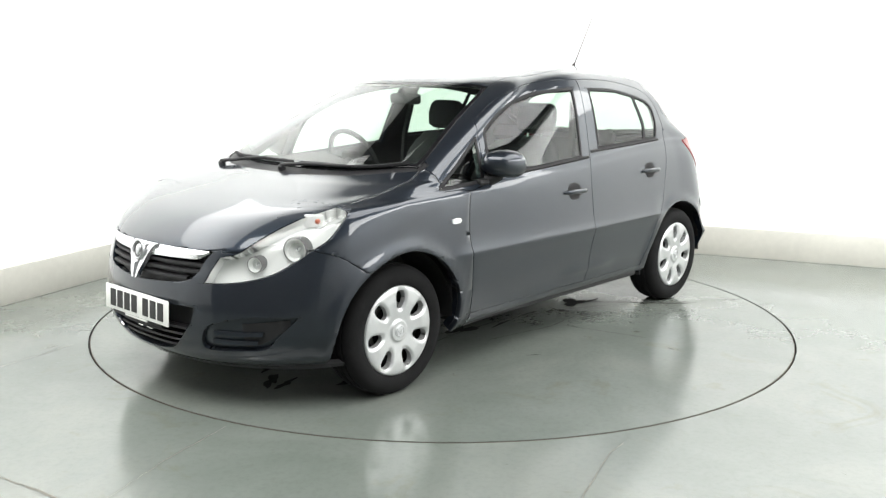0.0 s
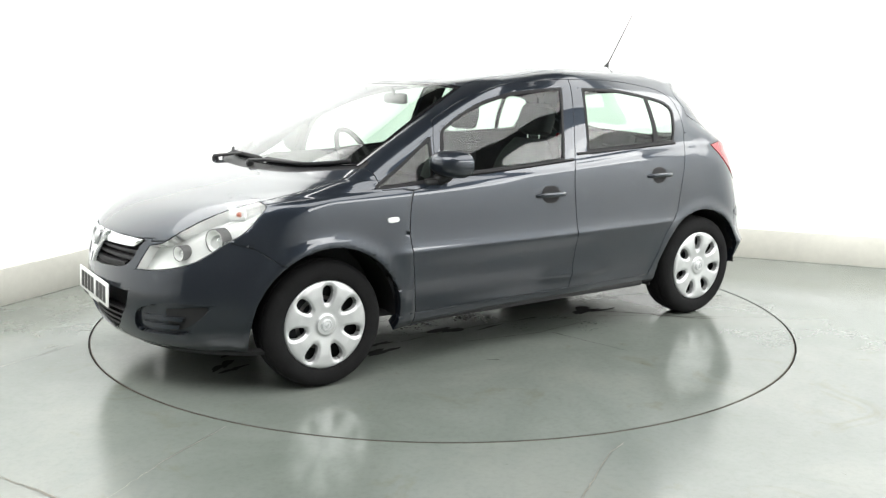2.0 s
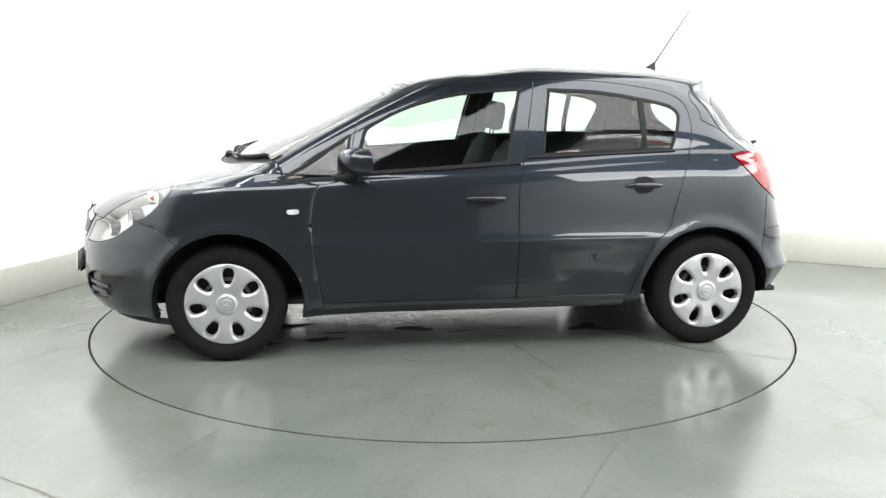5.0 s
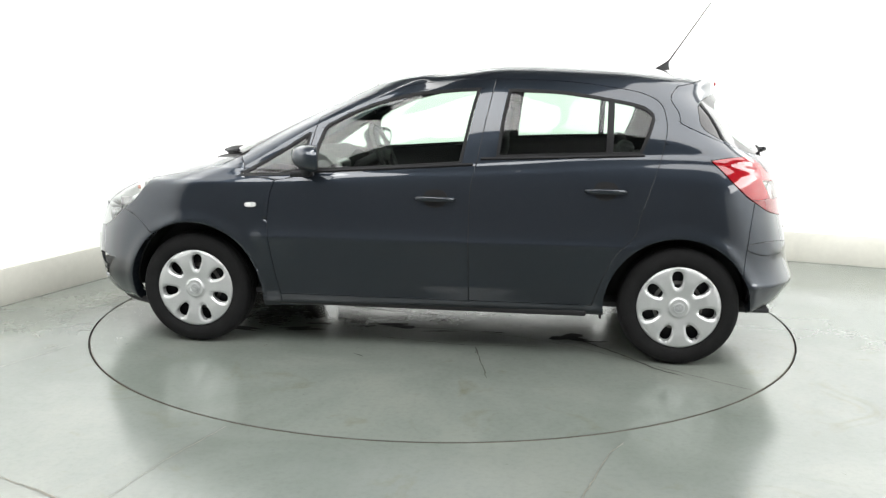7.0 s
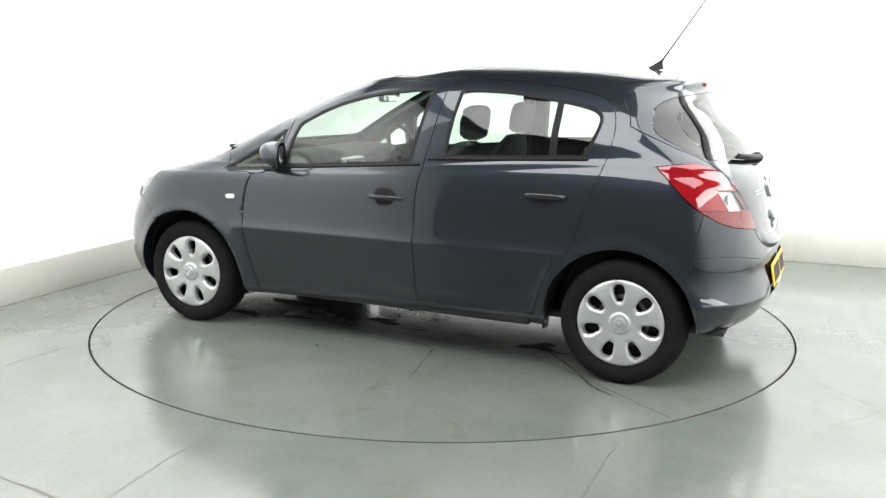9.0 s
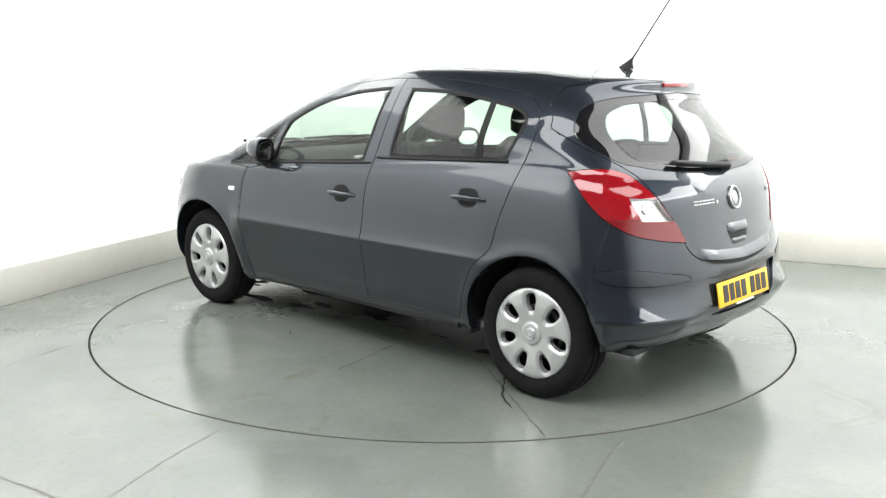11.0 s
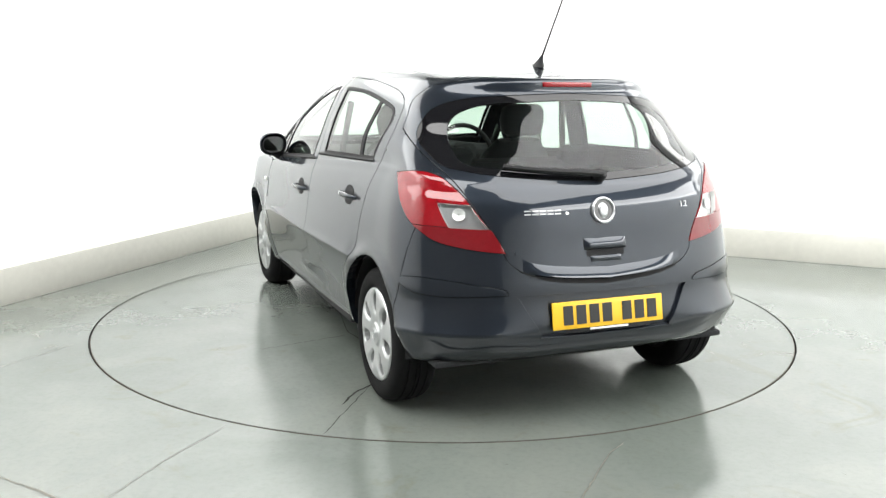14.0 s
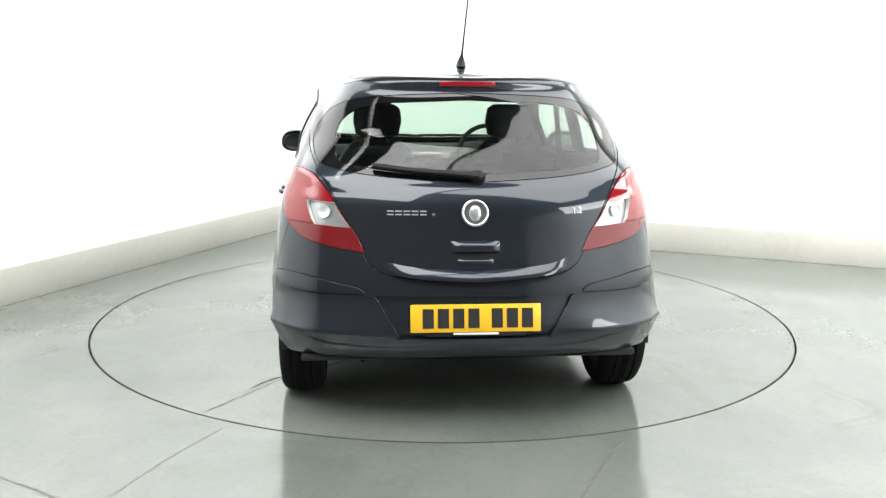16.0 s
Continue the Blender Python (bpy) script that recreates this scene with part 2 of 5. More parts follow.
def build_room():
    # floor: one sheet round the turntable, with a thin rim down into the gap
    bm = bmesh.new()
    n, R = 128, DISC_R + GAP
    inner = [bm.verts.new((R * math.cos(2 * math.pi * k / n), R * math.sin(2 * math.pi * k / n), 0)) for k in range(n)]
    low = [bm.verts.new((R * math.cos(2 * math.pi * k / n), R * math.sin(2 * math.pi * k / n), -.05)) for k in range(n)]
    rings = [inner]
    for r in (2.4, 3.2, 5.0, 9.0, 14.0):
        rings.append([bm.verts.new((r * math.cos(2 * math.pi * k / n), r * math.sin(2 * math.pi * k / n), 0)) for k in range(n)])
    for a, b in zip(rings, rings[1:]):
        for k in range(n):
            bm.faces.new((a[k], b[k], b[(k + 1) % n], a[(k + 1) % n]))
    for k in range(n):
        bm.faces.new((inner[k], inner[(k + 1) % n], low[(k + 1) % n], low[k]))
    tagged(part("floor", bm, FLOOR, None, smooth=False, angle=None), "glossy grey-green resin floor with scuffs and hairline cracks", "floor", kind="structure")
    bm = bmesh.new()
    lathe(bm, [(0, -.05), (R + .02, -.05)], n)
    tagged(part("turntable_pit", bm, SEAL_AND_SHADE, None, smooth=False, angle=None), "dark pit under the edge of the turntable", "pit", kind="structure")

    def wall(name, a, b, thick, h, material, label):
        """A wall from a to b in the booth's plan, thickened away from the room."""
        bm = bmesh.new()
        box(bm, (min(a[0], b[0]) - (thick if a[0] == b[0] and a[0] <= 0 else 0), min(-a[1], -b[1]) - (thick if a[1] == b[1] and a[1] > 1 else 0), 0),
            (max(a[0], b[0]) + (thick if a[0] == b[0] and a[0] > 1 else 0), max(-a[1], -b[1]) + (thick if a[1] == b[1] and a[1] <= 0 else 0), h))
        bmesh.ops.transform(bm, matrix=ROOM, verts=bm.verts[:])
        tagged(part(name, bm, material, None, smooth=False, angle=None), label, "wall", kind="structure")

    X, Y, H = ROOM_X, ROOM_Y, ROOM_H
    BOOTH, SIDE_H = 4.4, 3.0
    # unseen walls, added so that the car reflects dark above the white
    for name, lo, hi in (("wall_upper_west", (-.15, -Y, BOOTH), (0, .15, H)), ("wall_upper_north", (0, 0, BOOTH), (X, .15, H)), ("wall_upper_east", (X, -Y, SIDE_H), (X + .15, .15, H))):
        bm = bmesh.new()
        box(bm, lo, hi)
        bmesh.ops.transform(bm, matrix=ROOM, verts=bm.verts[:])
        tagged(part(name, bm, CEIL, None, smooth=False, angle=None), "unseen dark grey wall added above the booth for dark reflections", "wall", kind="structure")
    wall("wall_west", (0, -.15), (0, Y), .15, BOOTH, WALL, "plain matt white painted booth wall")
    wall("wall_north", (0, 0), (X, 0), .15, BOOTH, WALL, "plain matt white painted booth wall")
    wall("wall_east", (X, -.15), (X, Y), .15, SIDE_H, WALL, "plain matt white painted booth wall")
    # added out of view in place of the dark space behind the camera
    wall("wall_south", (-.15, Y), (X + .15, Y), .15, H, BACKWALL, "unseen dark grey wall standing in for the dark entrance side")
    # unseen ceiling, kept dark for the reflections
    bm = bmesh.new()
    box(bm, (-.15, -Y - .15, H), (X + .15, .15, H + .15))
    bmesh.ops.transform(bm, matrix=ROOM, verts=bm.verts[:])
    tagged(part("ceiling", bm, CEIL, None, smooth=False, angle=None), "unseen dark grey ceiling added over the booth", "ceiling", kind="structure")
    for name, lo, hi in (("baseboard_west", (0, -Y, 0), (.018, -.018, .232)), ("baseboard_north", (0, -.018, 0), (X, 0, .236))):
        bm = bmesh.new()
        box(bm, lo, hi, .004)
        bmesh.ops.transform(bm, matrix=ROOM, verts=bm.verts[:])
        tagged(part(name, bm, SKIRT, None), "cream painted skirting board along the white wall", "baseboard", kind="structure")


build_room()


def build_turntable():
    bm = bmesh.new()
    R = DISC_R - .004
    lathe(bm, [(0, 0), (.5, 0), (1.2, 0), (R - .005, 0), (R - .005, -.045)], 128)
    bmesh.ops.remove_doubles(bm, verts=bm.verts[:], dist=1e-5)
    top = tagged(part("turntable", bm, DISC, None, angle=30), "round motor turntable with scuffed grey-green resin top", "turntable")
    bm = bmesh.new()
    lathe(bm, [(R - .005, -.002), (R - .0015, -.001), (R, -.003), (R, -.045)], 128)
    part("edge_ring", bm, mat("rusty_edge_steel", (.045, .036, .027), .7, .2, scale=9, amount=.5), top, "rusty steel edge of the turntable", angle=30)
    return top


turntable = build_turntable()
# ---------------------------------------------------------------- cracks and stains on the floor
def crack_material():
    return mat("dirty_crack", (.022, .021, .019), .8, spec=.08, scale=40, amount=.4)


CRACK = crack_material()
WET = mat("oily_stain", (.010, .0105, .010), .75, spec=.05, scale=30, amount=.4)
PALE = mat("faded_joint", (.105, .098, .080), .5, scale=14, amount=.5)


def crack_strip(bm, pts, width, z=.0012, seed=1):
    rnd = random.Random(seed)
    line = []
    for a, b in zip(pts, pts[1:]):
        n = max(3, int(math.dist(a, b) / .03))
        for k in range(n):
            t = k / n
            line.append((a[0] + (b[0] - a[0]) * t + rnd.uniform(-.004, .004), a[1] + (b[1] - a[1]) * t + rnd.uniform(-.004, .004)))
    line.append(pts[-1])
    L, R = [], []
    for k, p in enumerate(line):
        q0, q1 = line[max(k - 1, 0)], line[min(k + 1, len(line) - 1)]
        d = Vector((q1[0] - q0[0], q1[1] - q0[1])).normalized()
        w = width * rnd.uniform(.35, 1.1) * (.25 if k in (0, len(line) - 1) else 1) / 2
        L.append(bm.verts.new((p[0] - d.y * w, p[1] + d.x * w, z)))
        R.append(bm.verts.new((p[0] + d.y * w, p[1] - d.x * w, z)))
    for k in range(len(line) - 1):
        bm.faces.new((L[k], R[k], R[k + 1], L[k + 1]))


def blot(bm, c, rx, ry, turn, seed, z=.0014):
    rnd = random.Random(seed)
    n, ph = 40, [rnd.uniform(0, 6.28) for _ in range(6)]
    ring = []
    for k in range(n):
        a = 2 * math.pi * k / n
        r = 1 + sum(math.sin(a * (m + 2) + ph[m]) * .42 / (m + 1.2) for m in range(6)) + rnd.uniform(-.14, .14)
        r = max(r, .35)
        x, y = rx * r * math.cos(a), ry * r * math.sin(a)
        ring.append(bm.verts.new((c[0] + x * math.cos(turn) - y * math.sin(turn), c[1] + x * math.sin(turn) + y * math.cos(turn), z)))
    mid = bm.verts.new((c[0], c[1], z))
    for k in range(n):
        bm.faces.new((ring[k - 1], ring[k], mid))


def build_stains():
    for k, (pts, w, m) in enumerate((
            (((.30, -2.90), (.483, -2.486), (.65, -2.09), (.72, -2.0)), .006, PALE),
            (((-1.9, -2.17), (-1.57, -2.36), (-1.3, -2.52), (-1.1, -2.64)), .012, PALE),
            (((-2.45, -1.66), (-2.163, -1.122), (-1.959, -.733)), .006, PALE),
            (((-1.20, -2.75), (-1.133, -2.516), (-1.022, -2.177), (-.88, -1.86)), .0045, PALE))):
        bm = bmesh.new()
        crack_strip(bm, pts, w, seed=k + 3)
        tagged(part("floor_crack", bm, m, None, smooth=False, angle=None), "hairline crack in the resin floor", "crack", "floor cracks", "structure")
    for k, (pts, w) in enumerate(((((-.55, .47), (-.81, .60), (-1.20, .87), (-1.62, 1.17)), .005), (((.55, .40), (.19, .36), (-.15, .37), (-.55, .47)), .007),
                                  (((.34, .90), (.28, .95)), .010), (((-.762, .407), (-1.032, .688), (-1.192, .915), (-1.32, 1.005)), .012), (((.754, -.115), (.30, .02), (-.139, .09)), .008), (((-.381, 1.189), (-.275, .695), (-.285, .799)), .006), (((.62, .20), (.45, .30), (.25, .33)), .009), (((.25, .58), (-.20, .66), (-.62, .62)), .006),
                                  (((1.25, .28), (.85, .34), (.55, .40)), .006))):
        bm = bmesh.new()
        crack_strip(bm, pts, w, seed=k + 20)
        part("surface_crack", bm, CRACK, turntable, "dark crack in the worn turntable top", smooth=False, angle=None)
    for k, (c, rx, ry, a) in enumerate((((.215, .337), .080, .052, .1), ((1.48, .36), .06, .022, .3), ((1.128, .545), .16, .035, -.1), ((.74, .50), .12, .03, .2), ((-.76, .42), .10, .045, .1), ((-.05, .42), .07, .012, .1), ((.15, .365), .035, .014, .5), ((.29, .330), .022, .010, 0), ((-.80, .465), .11, .022, -.1), ((-.74, .44), .05, .03, .4), ((-.93, .49), .03, .012, .2), ((1.50, .28), .085, .028, .9), ((1.40, .12), .06, .018, .4), ((.66, .38), .06, .02, .3),
                                        ((.95, .20), .12, .05, .2), ((-.35, .40), .05, .010, 0))):
        bm = bmesh.new()
        blot(bm, c, rx, ry, a, 50 + k, .0016 + .0002 * k)
        part("oil_stain", bm, WET, turntable, "dark wet oil stain", smooth=False, angle=None)


build_stains()
# ---------------------------------------------------------------- body surface
def spline(pts):
    """Smooth monotone curve through (x, value) pairs."""
    pts = sorted(pts)
    xs, ys = np.array([p[0] for p in pts], float), np.array([p[1] for p in pts], float)
    h, d = np.diff(xs), np.diff(ys) / np.diff(xs)
    m = np.zeros(len(xs))
    for i in range(1, len(xs) - 1):
        if d[i - 1] * d[i] > 0:
            m[i] = (h[i - 1] + h[i]) * 3 / ((2 * h[i] + h[i - 1]) / d[i - 1] + (h[i] + 2 * h[i - 1]) / d[i])
    m[0], m[-1] = d[0], d[-1]

    def f(x):
        x = np.clip(x, xs[0], xs[-1])
        i = np.clip(np.searchsorted(xs, x) - 1, 0, len(xs) - 2)
        t = (x - xs[i]) / h[i]
        return ((1 + 2 * t) * (1 - t) ** 2 * ys[i] + t * (1 - t) ** 2 * h[i] * m[i]
                + t * t * (3 - 2 * t) * ys[i + 1] + t * t * (t - 1) * h[i] * m[i + 1])
    return f


NF, NM, NR, SUB = 44, 76, 40, 6      # columns at the front corner, flank and rear corner; rows per level


def level(xf, lf, nf, xr, lr, nr, wide, high):
    """One waterline of the left half: front centre, round the corner, along the flank, to the rear centre."""
    w, z = spline(wide), spline(high)
    a = np.linspace(0, math.pi / 2, NF + 1)
    ys = a / (math.pi / 2)
    fy = np.sin(a) ** (2 / nf)
    fx = np.maximum(1 - fy ** nf, 0) ** (1 / nf)
    x1, y1 = xf - lf + lf * fx, fy
    xm = np.linspace(xf - lf, xr + lr, NM + 1)[1:-1]
    a = np.linspace(math.pi / 2, 0, NR + 1)
    ry = np.sin(a) ** (2 / nr)
    rx = np.maximum(1 - ry ** nr, 0) ** (1 / nr)
    x3, y3 = xr + lr - lr * rx, ry
    x, f = np.concatenate([x1, xm, x3]), np.concatenate([y1, np.ones(len(xm)), y3])
    return np.stack([x, w(x) * f, z(x)], -1)


def body_levels():
    L = []
    L.append(level(1.885, 0.66, 2.25, -1.785, 0.36, 2.8, [(1.2, .765), (0, .765), (-1.2, 0.750)], [(1.9, .185), (1.2, .20), (0, .235), (-1.2, .235), (-1.80, .272)]))
    L.append(level(1.965, 0.7, 2.2, -1.857, 0.38, 2.8, [(1.2, .80), (0, .796), (-1.3, 0.780)], [(1.96, .225), (1.2, .25), (0, .262), (-1.3, .27), (-1.87, .31)]))
    L.append(level(2.01, 0.73, 2.2, -1.901, 0.4, 2.75, [(1.2, .832), (0, .818), (-1.3, 0.805)], [(2.01, .31), (1.2, .34), (0, .34), (-1.91, .375)]))
    L.append(level(2.024, 0.75, 2.15, -1.915, 0.42, 2.75, [(1.2, .846), (0, .835), (-1.3, 0.817)], [(2.02, .42), (0, .43), (-1.93, .428)]))
    L.append(level(2.018, 0.75, 2.1, -1.895, 0.43, 2.7, [(1.2, .850), (0, .8465), (-1.3, 0.819)], [(2.02, .52), (0, .53), (-1.91, .53)]))
    L.append(level(2.008, .745, 2.07, -1.888, .43, 2.7, [(1.2, .850), (0, .8570), (-1.3, .819)], [(2.01, .578), (1.4, .60), (0, .598), (-1.89, .59)]))
    L.append(level(1.995, 0.74, 2.05, -1.88, 0.43, 2.7, [(1.2, .848), (0, .8565), (-1.3, 0.817)], [(2.0, .615), (1.4, .65), (0, .64), (-1.89, .63)]))
    L.append(level(1.972, 0.745, 2, -1.853, 0.43, 2.7, [(1.2, .839), (0, .8470), (-1.3, 0.807)], [(1.97, .685), (1.45, .765), (.9, .775), (0, .76), (-1.3, .78), (-1.87, .74)]))
    L.append(level(1.93, 0.745, 1.95, -1.831, 0.43, 2.7, [(1.2, .826), (0, .832), (-1.3, 0.787)], [(1.93, .728), (1.7, .782), (1.44, .855), (.9, .865), (0, .865), (-1.3, .91), (-1.84, .85)]))
    L.append(level(1.81, 0.7, 1.95, -1.817, 0.42, 2.7, [(1.2, .804), (0, .821), (-1.3, 0.767)], [(1.81, .802), (1.6, .843), (1.4, .880), (.9, .898), (0, .915), (-1.3, .972), (-1.83, .905)]))
    L.append(level(1.6, 0.6, 2.05, -1.8, 0.41, 2.7, [(1.0, .790), (0, .812), (-1.3, 0.753)], [(1.6, .872), (1.1, .920), (.8, .918), (0, .942), (-1.3, 1.005), (-1.81, .945)]))
    L.append(level(1.38, 0.42, 2.3, -1.782, 0.38, 2.7, [(.95, .782), (0, .806), (-1.3, 0.743)], [(1.38, .929), (1.0, .938), (.8, .930), (0, .962), (-1.3, 1.030), (-1.80, .975)]))
    L.append(level(1.24, 0.34, 2.5, -1.761, 0.35, 2.75, [(.9, .772), (0, .800), (-1.3, 0.732)], [(1.24, .966), (.98, .955), (.8, .945), (0, .978), (-1.3, 1.050), (-1.78, 1.00)]))
    L.append(level(.935, .30, 2.6, -1.685, .44, 2.2, [(.6, .715), (0, .757), (-.6, .757), (-1.3, .690)], [(.93, 1.105), (.6, 1.10), (0, 1.11), (-.6, 1.135), (-1.3, 1.155), (-1.68, 1.13)]))
    L.append(level(.625, .28, 2.6, -1.590, .40, 2.2, [(.3, .655), (-.1, .702), (-.5, .710), (-1.2, .645)], [(.62, 1.25), (.3, 1.25), (-.4, 1.262), (-1.2, 1.262), (-1.59, 1.245)]))
    L.append(level(.325, .26, 2.6, -1.508, .36, 2.2, [(.05, .590), (-.4, .645), (-1.2, .585)], [(.32, 1.388), (.05, 1.365), (-.4, 1.386), (-1.0, 1.366), (-1.3, 1.345), (-1.51, 1.346)]))
    L.append(level(.245, .26, 2.5, -1.498, .36, 2.3, [(.0, .520), (-.4, .578), (-1.2, .525)], [(.24, 1.415), (0, 1.413), (-.4, 1.444), (-1.0, 1.425), (-1.3, 1.399), (-1.5, 1.400)]))
    L.append(level(.12, .25, 2.2, -1.45, .35, 2.3, [(-.1, .300), (-.4, .340), (-1.1, .310)], [(.12, 1.444), (-.5, 1.490), (-1.0, 1.472), (-1.45, 1.416)]))
    L.append(level(0, .2, 2.0, -1.40, .3, 2.0, [(0, 0.), (-1, 0.)], [(0, 1.469), (-.5, 1.514), (-1.0, 1.495), (-1.4, 1.430)]))
    return np.array(L)


ARCHES = ((1.203, .292, .368), (-1.282, .290, .356))     # wheel openings: x, z, radius


def body_grid():
    """Rows of points from the sill to the roof's centre line, smoothed through the waterlines."""
    L = body_levels()
    n = len(L)
    P = np.concatenate([[2 * L[0] - L[1]], L, [L[-1] * np.array([1, 1, 1]) * 2 - L[-2]]])
    rows = []
    for i in range(1, n):
        p0, p1, p2, p3 = P[i - 1], P[i], P[i + 1], P[i + 2]
        k = [np.maximum(np.linalg.norm(b - a, axis=-1, keepdims=True), 1e-4) ** .5 for a, b in ((p0, p1), (p1, p2), (p2, p3))]
        m1 = (p1 - p0) / k[0] - (p2 - p0) / (k[0] + k[1]) + (p2 - p1) / k[1]
        m2 = (p2 - p1) / k[1] - (p3 - p1) / (k[1] + k[2]) + (p3 - p2) / k[2]
        m1, m2 = m1 * k[1], m2 * k[1]
        for j in range(SUB + (i == n - 1)):
            t = j / SUB
            rows.append((2 * t ** 3 - 3 * t * t + 1) * p1 + (t ** 3 - 2 * t * t + t) * m1 + (3 * t * t - 2 * t ** 3) * p2 + (t ** 3 - t * t) * m2)
    G = np.array(rows)
    G[:, 0, 1] = G[:, -1, 1] = 0
    G[-1, :, 1] = 0
    G[..., 1] = np.maximum(G[..., 1], 0)
    for cx, cz, r in ARCHES:                                # flared lips round the wheels
        d = np.hypot(G[..., 0] - cx, G[..., 2] - cz)
        lip = .013 * np.exp(-((d - r - .01) / .035) ** 2) * np.clip((G[..., 1] - .6) / .1, 0, 1)
        G[..., 1] += lip
    # the fold along the doors: an edge that stands out, hollowed above it, and the scoop over the sill
    x, z = G[..., 0], G[..., 2]
    ends = np.clip((.93 - x) / .14, 0, 1) * np.clip((x + 1.10) / .14, 0, 1) * np.clip((G[..., 1] - .6) / .1, 0, 1)
    ends = ends * ends * (3 - 2 * ends)
    up = z - .602
    fold = np.where(up > 0, np.exp(-np.maximum(up, 0) / .047), np.clip(1 + up / .26, 0, 1) ** 1.3)
    G[..., 1] += .020 * fold * ends
    scoop = np.exp(-((x + .27) / .22) ** 4) * np.clip((G[..., 1] - .6) / .1, 0, 1)
    up = z - .375
    G[..., 1] += scoop * .013 * np.where(up > 0, np.exp(-np.maximum(up, 0) / .024), np.exp(np.minimum(up, 0) / .05))
    # the ridges round the rear bumper's corners
    far = np.clip((-1.56 - x) / .08, 0, 1) * np.clip((G[..., 1] - .34) / .16, 0, 1)
    up = z - .418
    ridge = far * .022 * np.where(up > 0, np.exp(-np.maximum(up, 0) / .032), np.exp(np.minimum(up, 0) / .06))
    out = np.stack([x + 1.15, G[..., 1], np.zeros_like(x)], -1)
    G += out / np.maximum(np.linalg.norm(out, axis=-1, keepdims=True), 1e-6) * ridge[..., None]
    return G
# ---------------------------------------------------------------- cutting the surface into panels
from mathutils.bvhtree import BVHTree
from mathutils.interpolate import poly_3d_calc
from mathutils.kdtree import KDTree
CAR_Y = .038                           # the car stands this far off the turntable's centre
car = tagged(new("car"), "dark slate-grey metallic five-door hatchback standing on the turntable", "car")


def smooth(pts, sharp=(), n=5, closed=True):
    """Rounds an outline through its points; the corners numbered in sharp stay."""
    out, k = [], len(pts)
    for i in range(k if closed else k - 1):
        p1, p2 = pts[i], pts[(i + 1) % k]
        p0 = p1 if i in sharp or (not closed and i == 0) else pts[i - 1]
        j = (i + 1) % k
        p3 = p2 if j in sharp or (not closed and j == k - 1) else pts[(i + 2) % k]
        for s in range(n):
            t = s / n
            out.append(tuple(.5 * (2 * b + (c - a) * t + (2 * a - 5 * b + 4 * c - d) * t * t + (3 * b - a - 3 * c + d) * t ** 3)
                             for a, b, c, d in zip(p0, p1, p2, p3)))
    if not closed:
        out.append(pts[-1])
    return out


def inside(p, outline):
    x, y = p
    hit = False
    for i in range(len(outline)):
        (x1, y1), (x2, y2) = outline[i - 1], outline[i]
        if (y1 > y) != (y2 > y) and x < (x2 - x1) * (y - y1) / (y2 - y1) + x1:
            hit = not hit
    return hit


def shrink(outline, d):
    """The outline, moved inwards by d."""
    area = sum(outline[i - 1][0] * outline[i][1] - outline[i][0] * outline[i - 1][1] for i in range(len(outline)))
    s, out = (1 if area > 0 else -1), []
    for i in range(len(outline)):
        a, b, c = Vector(outline[i - 1]), Vector(outline[i]), Vector(outline[(i + 1) % len(outline)])
        n1 = Vector((-(b - a).y, (b - a).x)).normalized() if (b - a).length > 1e-9 else Vector((0, 0))
        n2 = Vector((-(c - b).y, (c - b).x)).normalized() if (c - b).length > 1e-9 else Vector((0, 0))
        n = (n1 + n2)
        n = n.normalized() if n.length > 1e-6 else n1
        out.append(tuple(b + n * s * d / max(.6, n.dot(n1))))
    return out


def cut(cells, label, outline, axes, among, cond=lambda c: True):
    """Cuts the cells along the outline, seen along the axis left out of axes, and names those inside it."""
    i, j = axes
    lo = [min(p[k] for p in outline) - .001 for k in (0, 1)]
    hi = [max(p[k] for p in outline) + .001 for k in (0, 1)]
    rest, near = [], []
    for c in cells:
        us, vs = [p[i] for p in c[1]], [p[j] for p in c[1]]
        if c[0] in among and min(us) < hi[0] and max(us) > lo[0] and min(vs) < hi[1] and max(vs) > lo[1] and cond(c[1][0]):
            near.append((c[0], c[1], min(us), max(us), min(vs), max(vs)))
        else:
            rest.append(c)
    for k in range(len(outline)):
        (ax, ay), (bx, by) = outline[k - 1], outline[k]
        dx, dy = bx - ax, by - ay
        if dx * dx + dy * dy < 1e-12:
            continue
        x0, x1, y0, y1 = min(ax, bx) - 1e-5, max(ax, bx) + 1e-5, min(ay, by) - 1e-5, max(ay, by) + 1e-5
        nxt = []
        for c in near:
            if c[2] > x1 or c[3] < x0 or c[4] > y1 or c[5] < y0:
                nxt.append(c)
                continue
            s = [(p[i] - ax) * dy - (p[j] - ay) * dx for p in c[1]]
            if max(s) < 1e-7 or min(s) > -1e-7:
                nxt.append(c)
                continue
            A, B = [], []
            for m in range(len(s)):
                p, q, sp, sq = c[1][m - 1], c[1][m], s[m - 1], s[m]
                if (sp > 0) != (sq > 0):
                    f = sp / (sp - sq)
                    w = tuple(u + (v - u) * f for u, v in zip(p, q))
                    A.append(w)
                    B.append(w)
                (A if sq > 0 else B).append(q)
            for part_ in (A, B):
                if len(part_) > 2:
                    us, vs = [p[i] for p in part_], [p[j] for p in part_]
                    nxt.append((c[0], part_, min(us), max(us), min(vs), max(vs)))
        near = nxt
    for c in near:
        m = len(c[1])
        mid = (sum(p[i] for p in c[1]) / m, sum(p[j] for p in c[1]) / m)
        rest.append((label, c[1]) if inside(mid, outline) else (c[0], c[1]))
    return rest


SIDE, TOP, END = (0, 2), (0, 1), (1, 2)


